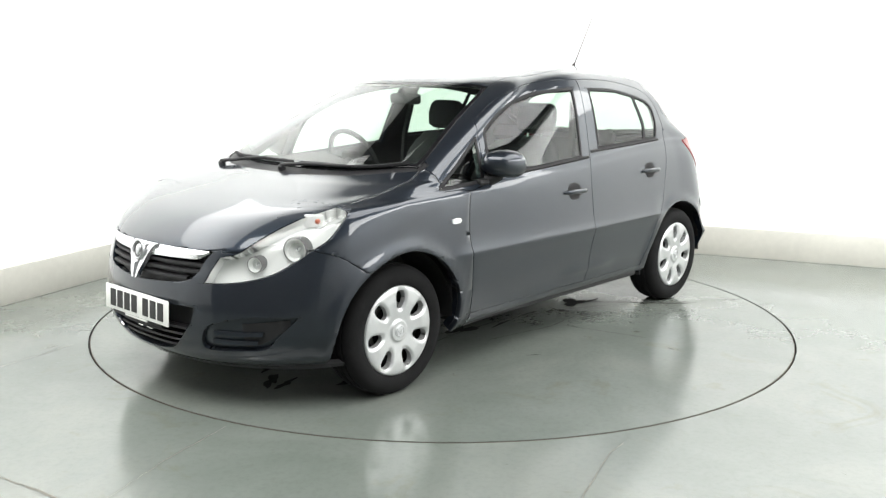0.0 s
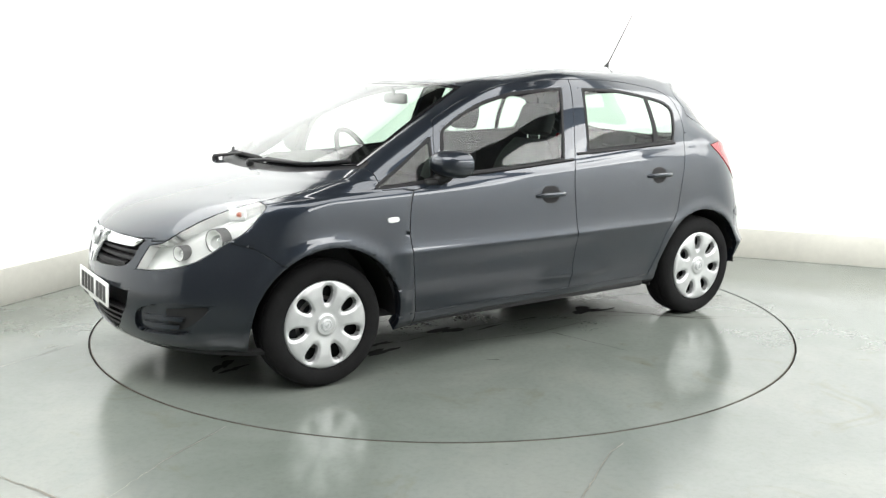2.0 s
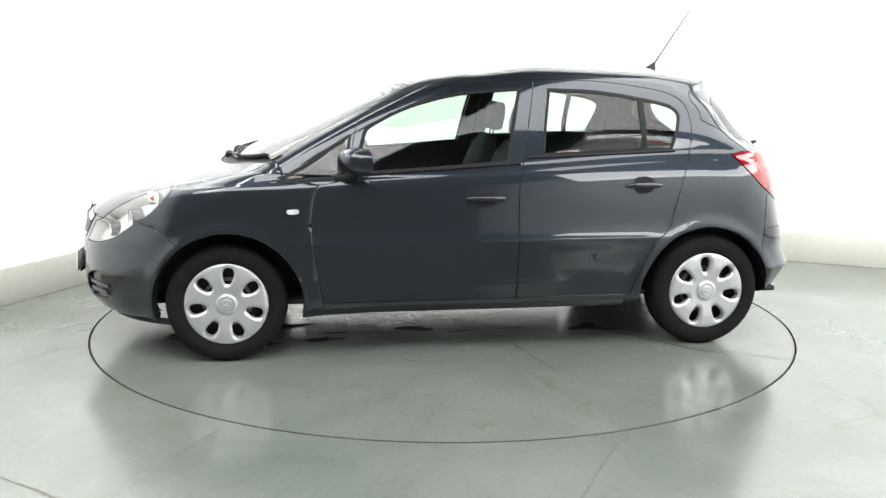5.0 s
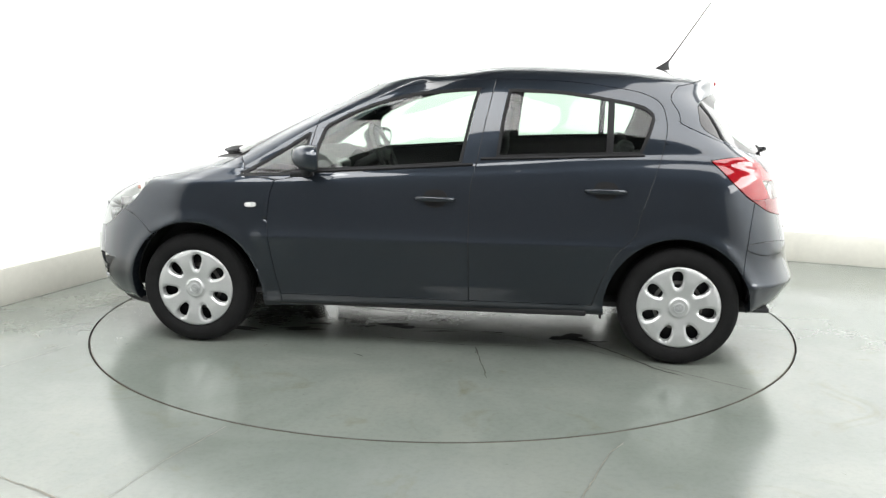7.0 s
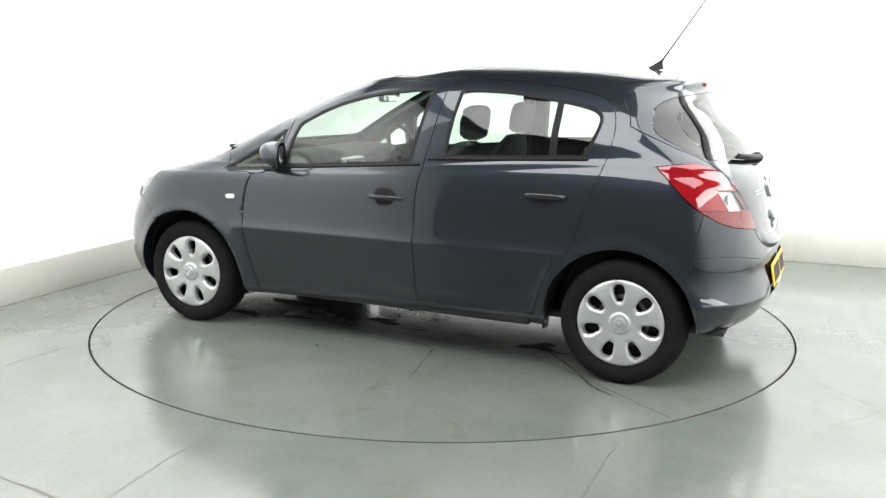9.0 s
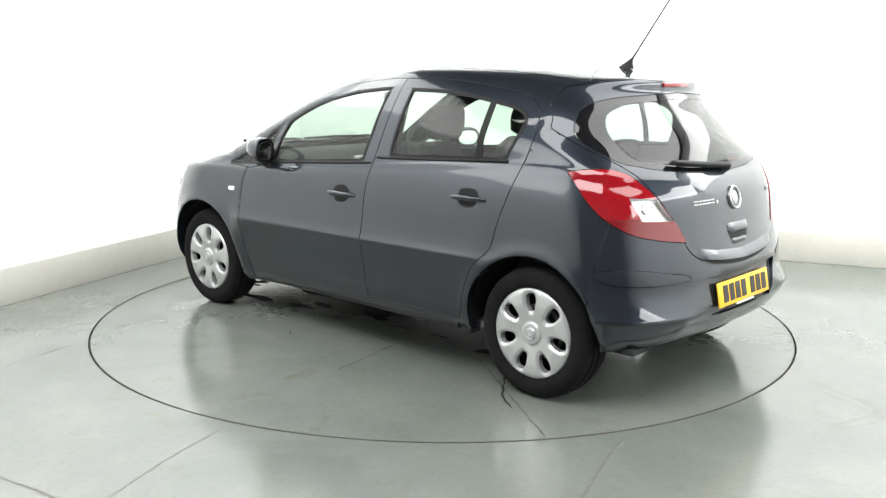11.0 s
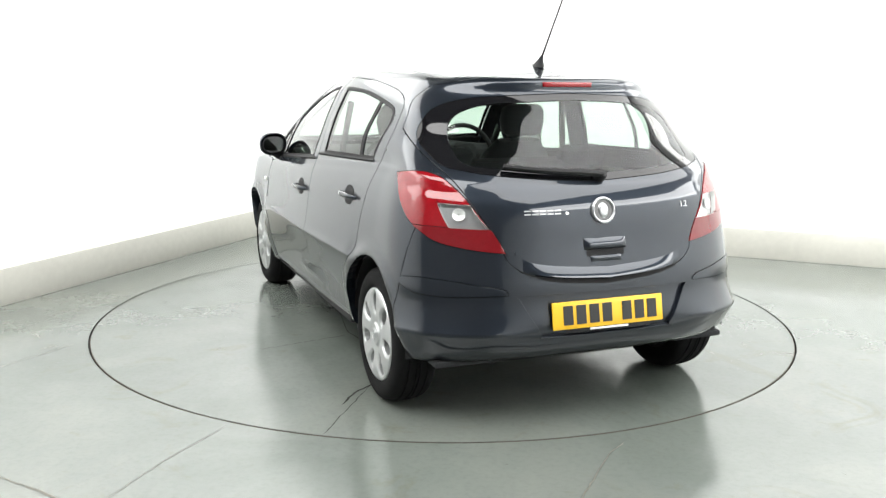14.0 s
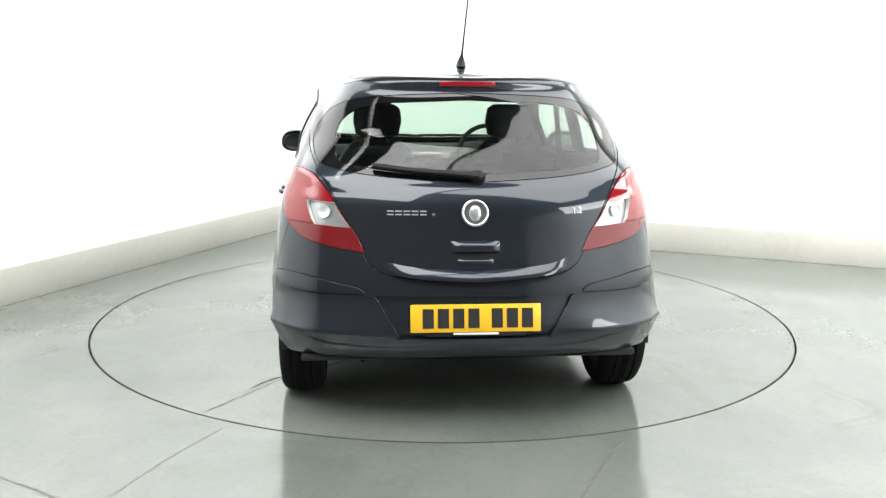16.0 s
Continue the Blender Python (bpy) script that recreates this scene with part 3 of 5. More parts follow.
def circle(cx, cz, r, n=56):
    return [(cx + r * math.cos(2 * math.pi * k / n), cz + r * math.sin(2 * math.pi * k / n)) for k in range(n)]


def body_cells():
    G = body_grid()
    P = [[tuple(map(float, v)) for v in row] for row in G]
    cells = []
    for a, b in zip(P, P[1:]):
        for j in range(len(a) - 1):
            q = []
            for v in (a[j], a[j + 1], b[j + 1], b[j]):
                if not q or max(abs(v[k] - q[-1][k]) for k in range(3)) > 1e-6:
                    q.append(v)
            if len(q) > 2 and max(abs(q[0][k] - q[-1][k]) for k in range(3)) < 1e-6:
                q.pop()
            if len(q) > 2:
                cells.append(("shell", q))
    S = {"shell"}
    for cx, cz, r in ARCHES:
        cells = cut(cells, "hole", circle(cx, cz, r), SIDE, S, lambda p: p[1] > .40)
    # glass at the ends
    ws = smooth([(1.205, -.05), (1.190, .25), (1.125, .49), (1.00, .665), (.945, .69), (.647, .612), (.31, .525), (.285, .48), (.328, .25), (.338, -.05)], (0, 9))
    cells = cut(cells, "windscreen", ws, TOP, S, lambda p: p[2] > .9)
    cells = cut(cells, "windscreen_glass", shrink(ws, .022), TOP, {"windscreen"})
    cowl = smooth([(1.275, -.05), (1.255, .25), (1.19, .48), (1.06, .655), (.98, .715), (.93, .705), (.95, .66), (1.1, .40), (1.1, -.05)], (0, 8, 7))
    cells = cut(cells, "cowl", cowl, TOP, S, lambda p: p[2] > .9)
    rg = smooth([(-.05, 1.350), (.30, 1.336), (.462, 1.320), (.565, 1.284), (.622, 1.224), (.650, 1.160), (.640, 1.10), (.612, 1.062), (.54, 1.044), (.488, 1.034), (.309, 1.016), (0, .999), (-.05, .998)], (0, 12))
    cells = cut(cells, "rear_window", rg, END, S, lambda p: p[0] < -1.25)
    # border widened at the sides to stand in for dark pillar trim behind the glass
    rc = smooth([(-.05, 1.322), (.30, 1.308), (.43, 1.290), (.510, 1.252), (.548, 1.195), (.555, 1.12), (.530, 1.068), (.40, 1.050), (.25, 1.040), (-.05, 1.026)], (0, 9))
    cells = cut(cells, "rear_glass", rc, END, {"rear_window"})
    # lamps
    hl = smooth([(1.937, .566), (1.910, .62), (1.857, .708), (1.781, .760), (1.668, .820), (1.58, .853), (1.51, .875), (1.478, .876), (1.468, .858), (1.492, .825), (1.566, .748), (1.64, .700), (1.70, .655), (1.756, .618), (1.815, .592), (1.885, .572)], (0,))
    cells = cut(cells, "headlamp", hl, SIDE, S, lambda p: p[1] > .33 and p[0] > 1.3)
    cells = cut(cells, "shell", smooth([(2.2, -.05), (2.2, .20), (1.90, .395), (1.845, .487), (1.781, .540), (1.668, .595), (1.58, .635), (1.50, .677), (1.40, .707), (1.2, .72), (1.2, -.05)], (0, 1, 2, 8, 9, 10), 3), TOP, {"headlamp"})
    tl = smooth([(-1.418, 1.024), (-1.50, 1.036), (-1.56, 1.039), (-1.595, 1.035), (-1.650, 1.014), (-1.702, .966), (-1.748, .908), (-1.792, .82), (-1.824, .730), (-1.776, .749), (-1.71, .776), (-1.66, .808), (-1.60, .848), (-1.53, .912), (-1.464, .978), (-1.428, 1.010)], (0, 8))
    cells = cut(cells, "tail_lamp", tl, SIDE, S, lambda p: p[1] > .3 and p[0] < -1.2)
    cells = cut(cells, "reversing_lens", smooth([(-1.676, .922), (-1.742, .915), (-1.789, .824), (-1.727, .831)], (0, 1, 2, 3), 2), SIDE, {"tail_lamp"})
    cells = cut(cells, "lower_red_lens", [(-1.58, .836), (-1.727, .831), (-1.789, .824), (-1.95, .815), (-1.95, .68), (-1.56, .74)], SIDE, {"tail_lamp"})
    # bonnet, bumpers, tailgate, roof
    bonnet = smooth([(1.976, -.05), (1.957, .18), (1.90, .40), (1.845, .492), (1.781, .545), (1.668, .600), (1.58, .640), (1.50, .682), (1.40, .712), (1.25, .728), (1.08, .728), (.985, .712), (1.06, .655), (1.19, .48), (1.255, .25), (1.275, -.05)], (0, 11, 15))
    cells = cut(cells, "bonnet", bonnet, TOP, S, lambda p: p[2] > .69)
    cells = cut(cells, "front_bumper", smooth([(1.44, .605), (1.54, .676), (1.64, .712), (1.75, .82), (2.2, .82), (2.2, 0), (1.38, 0), (1.38, .58)], (0, 3, 4, 5, 6, 7), 3), SIDE, S)
    B = {"front_bumper"}
    cells = cut(cells, "upper_grille", smooth([(-.05, .705), (.365, .705), (.392, .692), (.366, .648), (.340, .594), (.280, .566), (.1, .550), (-.05, .547)], (0, 1, 2, 7)), END, B, lambda p: p[0] > 1.8)
    cells = cut(cells, "lower_grille", smooth([(-.05, .462), (.352, .462), (.330, .390), (.24, .290), (.15, .252), (-.05, .240)], (0, 1, 5)), END, B, lambda p: p[0] > 1.8)
    cells = cut(cells, "fog_recess", smooth([(.402, .375), (.46, .408), (.58, .436), (.715, .432), (.665, .36), (.615, .300), (.53, .288), (.42, .284), (.38, .300)], (3,)), END, B, lambda p: p[0] > 1.6)
    gate = smooth([(-.05, 1.4365), (.174, 1.428), (.40, 1.405), (.535, 1.377), (.606, 1.315), (.658, 1.224), (.672, 1.180), (.662, 1.11), (.628, 1.050), (.585, .985), (.532, .893), (.446, .730), (.413, .681), (.335, .639), (.202, .619), (-.05, .605)], (0, 3, 15))
    cells = cut(cells, "tailgate", gate, END, S, lambda p: p[0] < -1.1)
    cells = cut(cells, "rear_bumper", smooth([(-1.585, .44), (-1.61, .66), (-1.635, .83), (-1.75, .80), (-2.2, .80), (-2.2, 0), (-1.42, 0), (-1.56, .36)], (0, 2, 3, 4, 5, 6, 7), 3), SIDE, S)
    R = {"rear_bumper"}
    cells = cut(cells, "plate_recess", smooth([(-.05, .561), (.368, .561), (.386, .547), (.302, .406), (.286, .395), (-.05, .393)], (0, 5), 4), END, R, lambda p: p[0] < -1.6)
    cells = cut(cells, "bumper_strip", smooth([(-1.60, .618), (-1.661, .631), (-1.72, .631), (-1.776, .625), (-1.845, .598), (-1.860, .568), (-1.796, .563), (-1.705, .567), (-1.66, .575), (-1.61, .596)], (5,)), SIDE, R, lambda p: p[1] > .3)
    cells = cut(cells, "roof", smooth([(.3395, -.05), (.330, .25), (.287, .47), (.26, .512), (.07, .505), (-.36, .530), (-.8, .520), (-1.2, .50), (-1.33, .46), (-1.23, .25), (-1.12, -.05)], (0, 3, 8, 10)), TOP, S, lambda p: p[2] > 1.3)
    # doors and side windows
    bgap = [(-.250, .292), (-.250, .60), (-.252, .854), (-.279, .995), (-.316, 1.196), (-.358, 1.4045)]
    fd = [(.738, .292), (.766, .459), (.790, .663), (.778, .808), (.752, .888), (.66, .905), (.612, .93), (.588, 1.04), (.566, 1.140), (.548, 1.203), (.356, 1.292), (.21, 1.337), (.038, 1.378), (-.224, 1.402)]
    rd = [(-.511, 1.4045), (-.74, 1.393), (-.94, 1.369), (-1.082, 1.342), (-1.166, 1.300), (-1.197, 1.245), (-1.206, 1.163), (-1.187, 1.053), (-1.145, .92), (-1.092, .755), (-1.062, .650), (-.972, .554), (-.917, .438), (-.890, .36), (-.868, .292)]
    cells = cut(cells, "front_door", smooth(fd + bgap[::-1], (0, 4, 9, len(fd), len(fd) + 5), 4), SIDE, S, lambda p: p[1] > .45)
    cells = cut(cells, "rear_door", smooth(bgap + rd, (0, 5, len(bgap) + len(rd) - 1), 4), SIDE, S, lambda p: p[1] > .45)
    wf = smooth([(.562, .936), (.548, 1.053), (.522, 1.140), (.488, 1.175), (.351, 1.245), (.208, 1.295), (.034, 1.334), (-.169, 1.354), (-.284, 1.360), (-.253, 1.237), (-.206, 1.003), (-.200, .986), (.331, .948)], (0, 8, 11))
    wr = smooth([(-.376, 1.020), (-.397, 1.197), (-.426, 1.357), (-.653, 1.350), (-.824, 1.330), (-.937, 1.311), (-1.045, 1.290), (-1.108, 1.268), (-1.143, 1.231), (-1.137, 1.18), (-1.118, 1.125), (-1.084, 1.046), (-.656, 1.032)], (0, 2, 11))
    wt = smooth([(.938, .918), (.912, .903), (.80, .908), (.676, .916), (.622, .936), (.604, 1.02), (.588, 1.115), (.602, 1.122), (.70, 1.060), (.80, .995)], (4, 6))
    for door, name, o, seal in (("front_door", "front_window", wf, .014), ("rear_door", "rear_door_window", wr, .014), ("shell", "quarter_window", wt, .014)):
        cells = cut(cells, name, o, SIDE, {door}, lambda p: p[1] > .45)
        cells = cut(cells, name + "_glass", shrink(o, seal), SIDE, {name})
    cells = cut(cells, "window_bar", [(-.912, 1.0), (-.945, 1.0), (-.950, 1.34), (-.920, 1.34)], SIDE, {"rear_door_window_glass"}, lambda p: p[1] > .45)
    cells = cut(cells, "front_wing", smooth([(.738, .0), (.738, .292), (.766, .459), (.790, .663), (.778, .808), (.752, .888), (.80, .898), (.915, .897), (.93, .96), (.985, 1.03), (2.1, 1.2), (2.1, 0)], (0, 1, 5, 6, 7, 8, 9, 10, 11), 4), SIDE, S)
    return [c for c in cells if c[0] != "hole"]


CELLS = body_cells()


def weld(polys):
    index, verts, faces = {}, [], []
    for poly in polys:
        f = []
        for p in poly:
            k = (round(p[0], 5), round(p[1], 5), round(p[2], 5))
            if k not in index:
                index[k] = len(verts)
                verts.append(p)
            if not f or f[-1] != index[k]:
                f.append(index[k])
        if len(f) > 2 and f[0] == f[-1]:
            f.pop()
        if len(set(f)) > 2 and len(set(f)) == len(f):
            faces.append(f)
    return np.array(verts, float), faces


def build_normal_field():
    """Outward normals of the uncut surface, for any point on it."""
    G = body_grid()
    d1, d2 = np.gradient(G, axis=1), np.gradient(G, axis=0)
    N = np.cross(d1, d2)
    ln = np.linalg.norm(N, axis=-1, keepdims=True)
    for i in range(len(N)):                              # where rows run together, take the next row's normal
        for j in range(N.shape[1]):
            if ln[i, j, 0] < 1e-9:
                N[i, j] = N[i - 1, j] if i else (0, 0, 1)
    N /= np.maximum(np.linalg.norm(N, axis=-1, keepdims=True), 1e-12)
    if N[40, NF + 30, 1] < 0:
        N = -N
    N[:, 0, 1] = N[:, -1, 1] = N[-1, :, 1] = 0
    nr, nc = G.shape[:2]
    F = [(i * nc + j, i * nc + j + 1, (i + 1) * nc + j + 1, (i + 1) * nc + j) for i in range(nr - 1) for j in range(nc - 1)]
    V, NN = G.reshape(-1, 3), N.reshape(-1, 3)
    tri = [t for f in F for t in ((f[0], f[1], f[2]), (f[0], f[2], f[3]))]
    tree = BVHTree.FromPolygons([tuple(v) for v in V], tri)
    cache = {}

    def field(p):
        key = (round(p[0], 5), round(abs(p[1]), 5), round(p[2], 5))
        if key not in cache:
            q, _, k, _ = tree.find_nearest((p[0], abs(p[1]), p[2]))
            t = tri[k]
            w = poly_3d_calc([Vector(V[v]) for v in t], q)
            n = sum(NN[v] * x for v, x in zip(t, w))
            ln_ = np.linalg.norm(n)
            cache[key] = n / ln_ if ln_ > 1e-9 else NN[t[0]]
        n = cache[key]
        if key[1] < 1e-5:
            n = np.array([n[0], 0, n[2]])
            return n / np.linalg.norm(n)
        return n if p[1] >= 0 else n * np.array([1, -1, 1])
    return field


NORMAL = build_normal_field()


def tidy(verts, faces, near=.0040):
    """Draws the vertices that lie close beside an edge of the panel onto that edge, to clear slivers."""
    edges = {(a, b) for f in faces for a, b in zip(f, f[1:] + f[:1])}
    rim = {v for a, b in edges if (b, a) not in edges for v in (a, b)}
    kd = KDTree(len(rim))
    for v in rim:
        kd.insert(verts[v], v)
    kd.balance()
    to = list(range(len(verts)))
    for v in range(len(verts)):
        if v not in rim:
            _, k, d = kd.find(verts[v])
            if d < near:
                to[v] = k
    seen = set()
    for v in sorted(rim):
        if v in seen:
            continue
        for _, k, d in kd.find_range(verts[v], .0012):
            if k != v and k not in seen and to[k] == k:
                to[k] = v
                seen.add(k)
        seen.add(v)
    out = []
    for f in faces:
        g = []
        for v in f:
            k = to[to[v]]
            if not g or g[-1] != k:
                g.append(k)
        if len(g) > 2 and g[0] == g[-1]:
            g.pop()
        if len(g) > 2 and len(set(g)) == len(g):
            out.append(g)
    return out


def panel(labels, name, material, parent, sides="L", gap=.0025, depth=.012, push=0., label="", mirrored=False):
    """Makes one panel of the cells with these labels: its edge drawn in by half a gap and turned inwards by depth.
    sides: L left, R right, C across the centre line."""
    polys = [c[1] for c in CELLS if c[0] in labels]
    if sides == "C":
        polys = polys + [[(p[0], -p[1], p[2]) for p in q[::-1]] for q in polys]
    elif sides == "R":
        polys = [[(p[0], -p[1], p[2]) for p in q[::-1]] for q in polys]
    verts, faces = weld(polys)
    faces = tidy(verts, faces)
    nor = np.array([NORMAL(v) for v in verts])
    edges = {}
    for f in faces:
        for a, b in zip(f, f[1:] + f[:1]):
            edges[(a, b)] = edges.get((a, b), 0) + 1
    rim = [(a, b) for a, b in edges if (b, a) not in edges]
    move = np.zeros_like(verts)
    for a, b in rim:
        d = verts[b] - verts[a]
        l = np.linalg.norm(d)
        if l < 1e-9:
            continue
        for v in (a, b):
            w = np.cross(nor[v], d / l)
            move[v] += w
    ln = np.linalg.norm(move, axis=1, keepdims=True)
    move = np.where(ln > 1e-6, move / np.maximum(ln, 1e-9), 0)
    pts = verts + move * gap + nor * push
    allv, allf = [tuple(p) for p in pts], [list(f) for f in faces]
    if depth:
        rv = sorted({v for e in rim for v in e})
        top = {v: len(allv) + k for k, v in enumerate(rv)}
        allv += [tuple(pts[v] - nor[v] * .0006 - move[v] * .0008) for v in rv]
        mid = {v: len(allv) + k for k, v in enumerate(rv)}
        allv += [tuple(pts[v] - nor[v] * depth) for v in rv]
        for a, b in rim:
            allf.append([b, a, top[a], top[b]])
            allf.append([top[b], top[a], mid[a], mid[b]])
    ob = mesh_object(name, allv, allf, material, parent, label)
    me = ob.data
    if len(me.polygons) == len(allf):
        cn = []
        for f in me.polygons:
            if f.index < len(faces):
                cn += [tuple(nor[v]) for v in f.vertices]
            else:
                cn += [tuple(f.normal)] * len(f.vertices)
        me.normals_split_custom_set(cn)
    ob["skin"] = len(faces)
    return ob


def keep_rim(ob):
    """Leaves only the turned-in edge of a panel."""
    bm = bmesh.new()
    bm.from_mesh(ob.data)
    bm.faces.ensure_lookup_table()
    bmesh.ops.delete(bm, geom=[f for f in bm.faces if f.index < ob["skin"]], context='FACES')
    bm.to_mesh(ob.data)
    bm.free()


LAMPS = ("headlamp", "tail_lamp", "reversing_lens", "lower_red_lens")
PAINTED = ("shell", "bonnet", "front_bumper", "tailgate", "rear_bumper", "roof", "front_door", "rear_door", "front_wing", "bumper_strip")


def build_body():
    P = {}
    P["bonnet"] = panel({"bonnet"}, "bonnet", PAINT, car, "C", .003)
    P["roof"] = panel({"roof"}, "roof", PAINT, car, "C")
    P["tailgate"] = panel({"tailgate"}, "tailgate", PAINT, car, "C", .003)
    P["front_bumper"] = panel({"front_bumper"}, "front_bumper", PAINT, car, "C", .002, .05)
    P["rear_bumper"] = panel({"rear_bumper"}, "rear_bumper", PAINT, car, "C", .002, .04)
    for s in "LR":
        P["front_door" + s] = panel({"front_door"}, "front_door", PAINT, car, s)
        P["rear_door" + s] = panel({"rear_door"}, "rear_door", PAINT, car, s)
        panel({"front_wing"}, "front_wing", PAINT, car, s, .0025, .06)
        P["side" + s] = panel({"shell"}, "side_panel", PAINT, car, s, .002, .045)
        panel({"bumper_strip"}, "bumper_strip", PAINT, P["rear_bumper"], s, .002, .01, .003)
        d = P["front_door" + s]
        panel({"front_window"}, "window_seal", SEAL_AND_SHADE, d, s, 0, .006, .001)
        panel({"front_window_glass"}, "window_glass", GLASS, d, s, 0, 0, -.003, "green-tinted side glass").visible_shadow = False
        d = P["rear_door" + s]
        panel({"rear_door_window"}, "window_seal", SEAL_AND_SHADE, d, s, 0, .006, .001)
        panel({"rear_door_window_glass"}, "window_glass", GLASS, d, s, 0, 0, -.003, "green-tinted side glass").visible_shadow = False
        panel({"window_bar"}, "window_bar", SEAL_AND_SHADE, d, s, 0, .006, .001)
        d = P["side" + s]
        panel({"quarter_window"}, "window_seal", SEAL_AND_SHADE, d, s, 0, .006, .001)
        panel({"quarter_window_glass"}, "window_glass", GLASS, d, s, 0, 0, -.003, "small fixed quarter glass").visible_shadow = False
    w = panel({"windscreen"}, "windscreen", FRIT, car, "C", .001, .008, 0, "windscreen with a black printed border")
    panel({"windscreen_glass"}, "windscreen_glass", GLASS, w, "C", 0, 0, -.001).visible_shadow = False
    w = panel({"rear_window"}, "rear_window_border", FRIT, P["tailgate"], "C", .001, .008)
    panel({"rear_glass"}, "rear_window_glass", GLASS_REAR, P["tailgate"], "C", 0, 0, -.001).visible_shadow = False
    panel({"cowl"}, "cowl", PLASTIC, car, "C", .002, .01, -.006, "black plastic scuttle under the windscreen")
    panel({"plate_recess"}, "plate_recess", PAINT, P["rear_bumper"], "C", -.002, 0, -.016)
    # inner skin: door trims, pillar trims and headliner, a little inside the panels
    low, high = [], []
    for lab, poly in CELLS:
        if lab in PAINTED or lab in LAMPS or lab in ("cowl", "fog_recess", "upper_grille", "lower_grille", "plate_recess"):
            q = []
            for p in poly:
                n = NORMAL(p)
                d = .10 if lab in LAMPS else .06 if lab in ("fog_recess", "upper_grille", "lower_grille", "front_bumper", "rear_bumper", "plate_recess") else .024
                q.append((p[0] - n[0] * d, max(0, p[1] - n[1] * d) if p[1] > 1e-5 else 0., p[2] - n[2] * d))
            z = sum(p[2] for p in q) / len(q)
            (high if z > 1.345 and q[0][0] < .9 else low).append(q)
    for polys, name, m in ((low, "inner_trim", TRIM), (high, "headliner", HEADLINER)):
        polys = polys + [[(p[0], -p[1], p[2]) for p in q[::-1]] for q in polys]
        v, f = weld(polys)
        mesh_object(name, v, f, m, car)
    return P


P = build_body()
# ---------------------------------------------------------------- wheels
WHEEL_R = .300


def build_wheel():
    """A road wheel standing with its axle along local y and its face to +y; its centre is the origin."""
    turn = Matrix.Rotation(radians(-90), 4, 'X')
    w = new("wheel")
    bm = bmesh.new()
    prof = [(.198, .070), (.206, .086), (.222, .094), (.245, .097), (.268, .093), (.282, .084), (.291, .072), (.2955, .055),
            (.2965, .046), (.2915, .044), (.2915, .039), (.2985, .037), (.300, .012), (.295, .010), (.295, .005), (.300, .003)]
    prof = prof + [(r, -h) for r, h in prof[::-1]]
    lathe(bm, prof, 72, turn)
    part("tyre", bm, RUBBER, w, "worn black tyre", angle=40)
    bm = bmesh.new()
    lathe(bm, [(.02, .035), (.08, .035), (.15, .022), (.196, .02), (.200, .078), (.206, .084), (.204, .060), (.204, -.08), (.02, -.08)], 48, turn)
    part("rim", bm, IRON, w, "black steel rim behind the trim")
    bm = bmesh.new()
    lathe(bm, [(.0, .030), (.125, .030), (.125, .018), (0, .018)], 40, turn)
    part("brake_disc", bm, mat("brake_steel", (.28, .27, .26), .4, .9, scale=20, amount=.2) if "brake_steel" not in bpy.data.materials else bpy.data.materials["brake_steel"], w)
    # trim: seven windows between broad spokes
    cells = []
    rs = [.0, .012, .024, .036, .044, .050, .056, .066, .076, .085, .093, .101, .109, .117, .125, .133, .141, .149, .157, .165, .173, .181, .188, .194, .199, .2045, .2075]

    def dome(r):
        return float(np.interp(r, [0, .03, .044, .050, .056, .09, .14, .185, .199, .2045, .2075], [.098, .098, .097, .090, .088, .094, .101, .098, .093, .088, .076]))
    n = 168
    hole = smooth([(.100, 0), (.104, .0125), (.120, .0210), (.143, .0270), (.163, .0270), (.179, .0190), (.185, 0), (.179, -.0190), (.163, -.0270), (.143, -.0270), (.120, -.0210), (.104, -.0125)], (), 4)
    polar = sorted((math.atan2(y, x - .143), math.hypot(x - .143, y)) for x, y in hole)
    pa, pr = [a for a, _ in polar], [r for _, r in polar]

    def sink(r, t):
        """How far the trim dips towards the nearest opening's edge."""
        u = (t - math.pi / 2 + math.pi / 7) % (2 * math.pi / 7) - math.pi / 7
        x, y = r * math.cos(u) - .143, r * math.sin(u)
        rho = math.hypot(x, y) / max(float(np.interp(math.atan2(y, x), pa, pr, period=2 * math.pi)), .001)
        return .011 * min(1, max(0, (1.42 - rho) / .42)) ** 1.6
    for a, b in zip(rs, rs[1:]):
        for k in range(n):
            q = []
            for r, m in ((a, k), (b, k), (b, k + 1), (a, k + 1)):
                t = 2 * math.pi * m / n
                p = (r * math.cos(t), r * math.sin(t), dome(r) - sink(r, t))
                if not q or q[-1] != p:
                    q.append(p)
            if len(q) > 2:
                cells.append(("trim", q))
    for i in range(7):
        t = math.pi / 2 + 2 * math.pi * i / 7
        cells = cut(cells, "hole", [(x * math.cos(t) - y * math.sin(t), x * math.sin(t) + y * math.cos(t)) for x, y in hole], (0, 1), {"trim"})
    v, f = weld([c[1] for c in cells if c[0] == "trim"])
    edges = {(a, b) for q in f for a, b in zip(q, q[1:] + q[:1])}
    rim = [(a, b) for a, b in edges if (b, a) not in edges]
    v = [Vector(p) for p in v]
    low = {}
    for e in rim:
        for k in e:
            if k not in low:
                low[k] = len(v)
                v.append(Vector((v[k].x * .97, v[k].y * .97, v[k].z - .026)))
    f = list(f) + [[b, a, low[a], low[b]] for a, b in rim]
    mesh_object("wheel_trim", [turn @ p for p in v], f, SILVER, w, "silver plastic wheel trim with seven openings", angle=38)
    bm = bmesh.new()
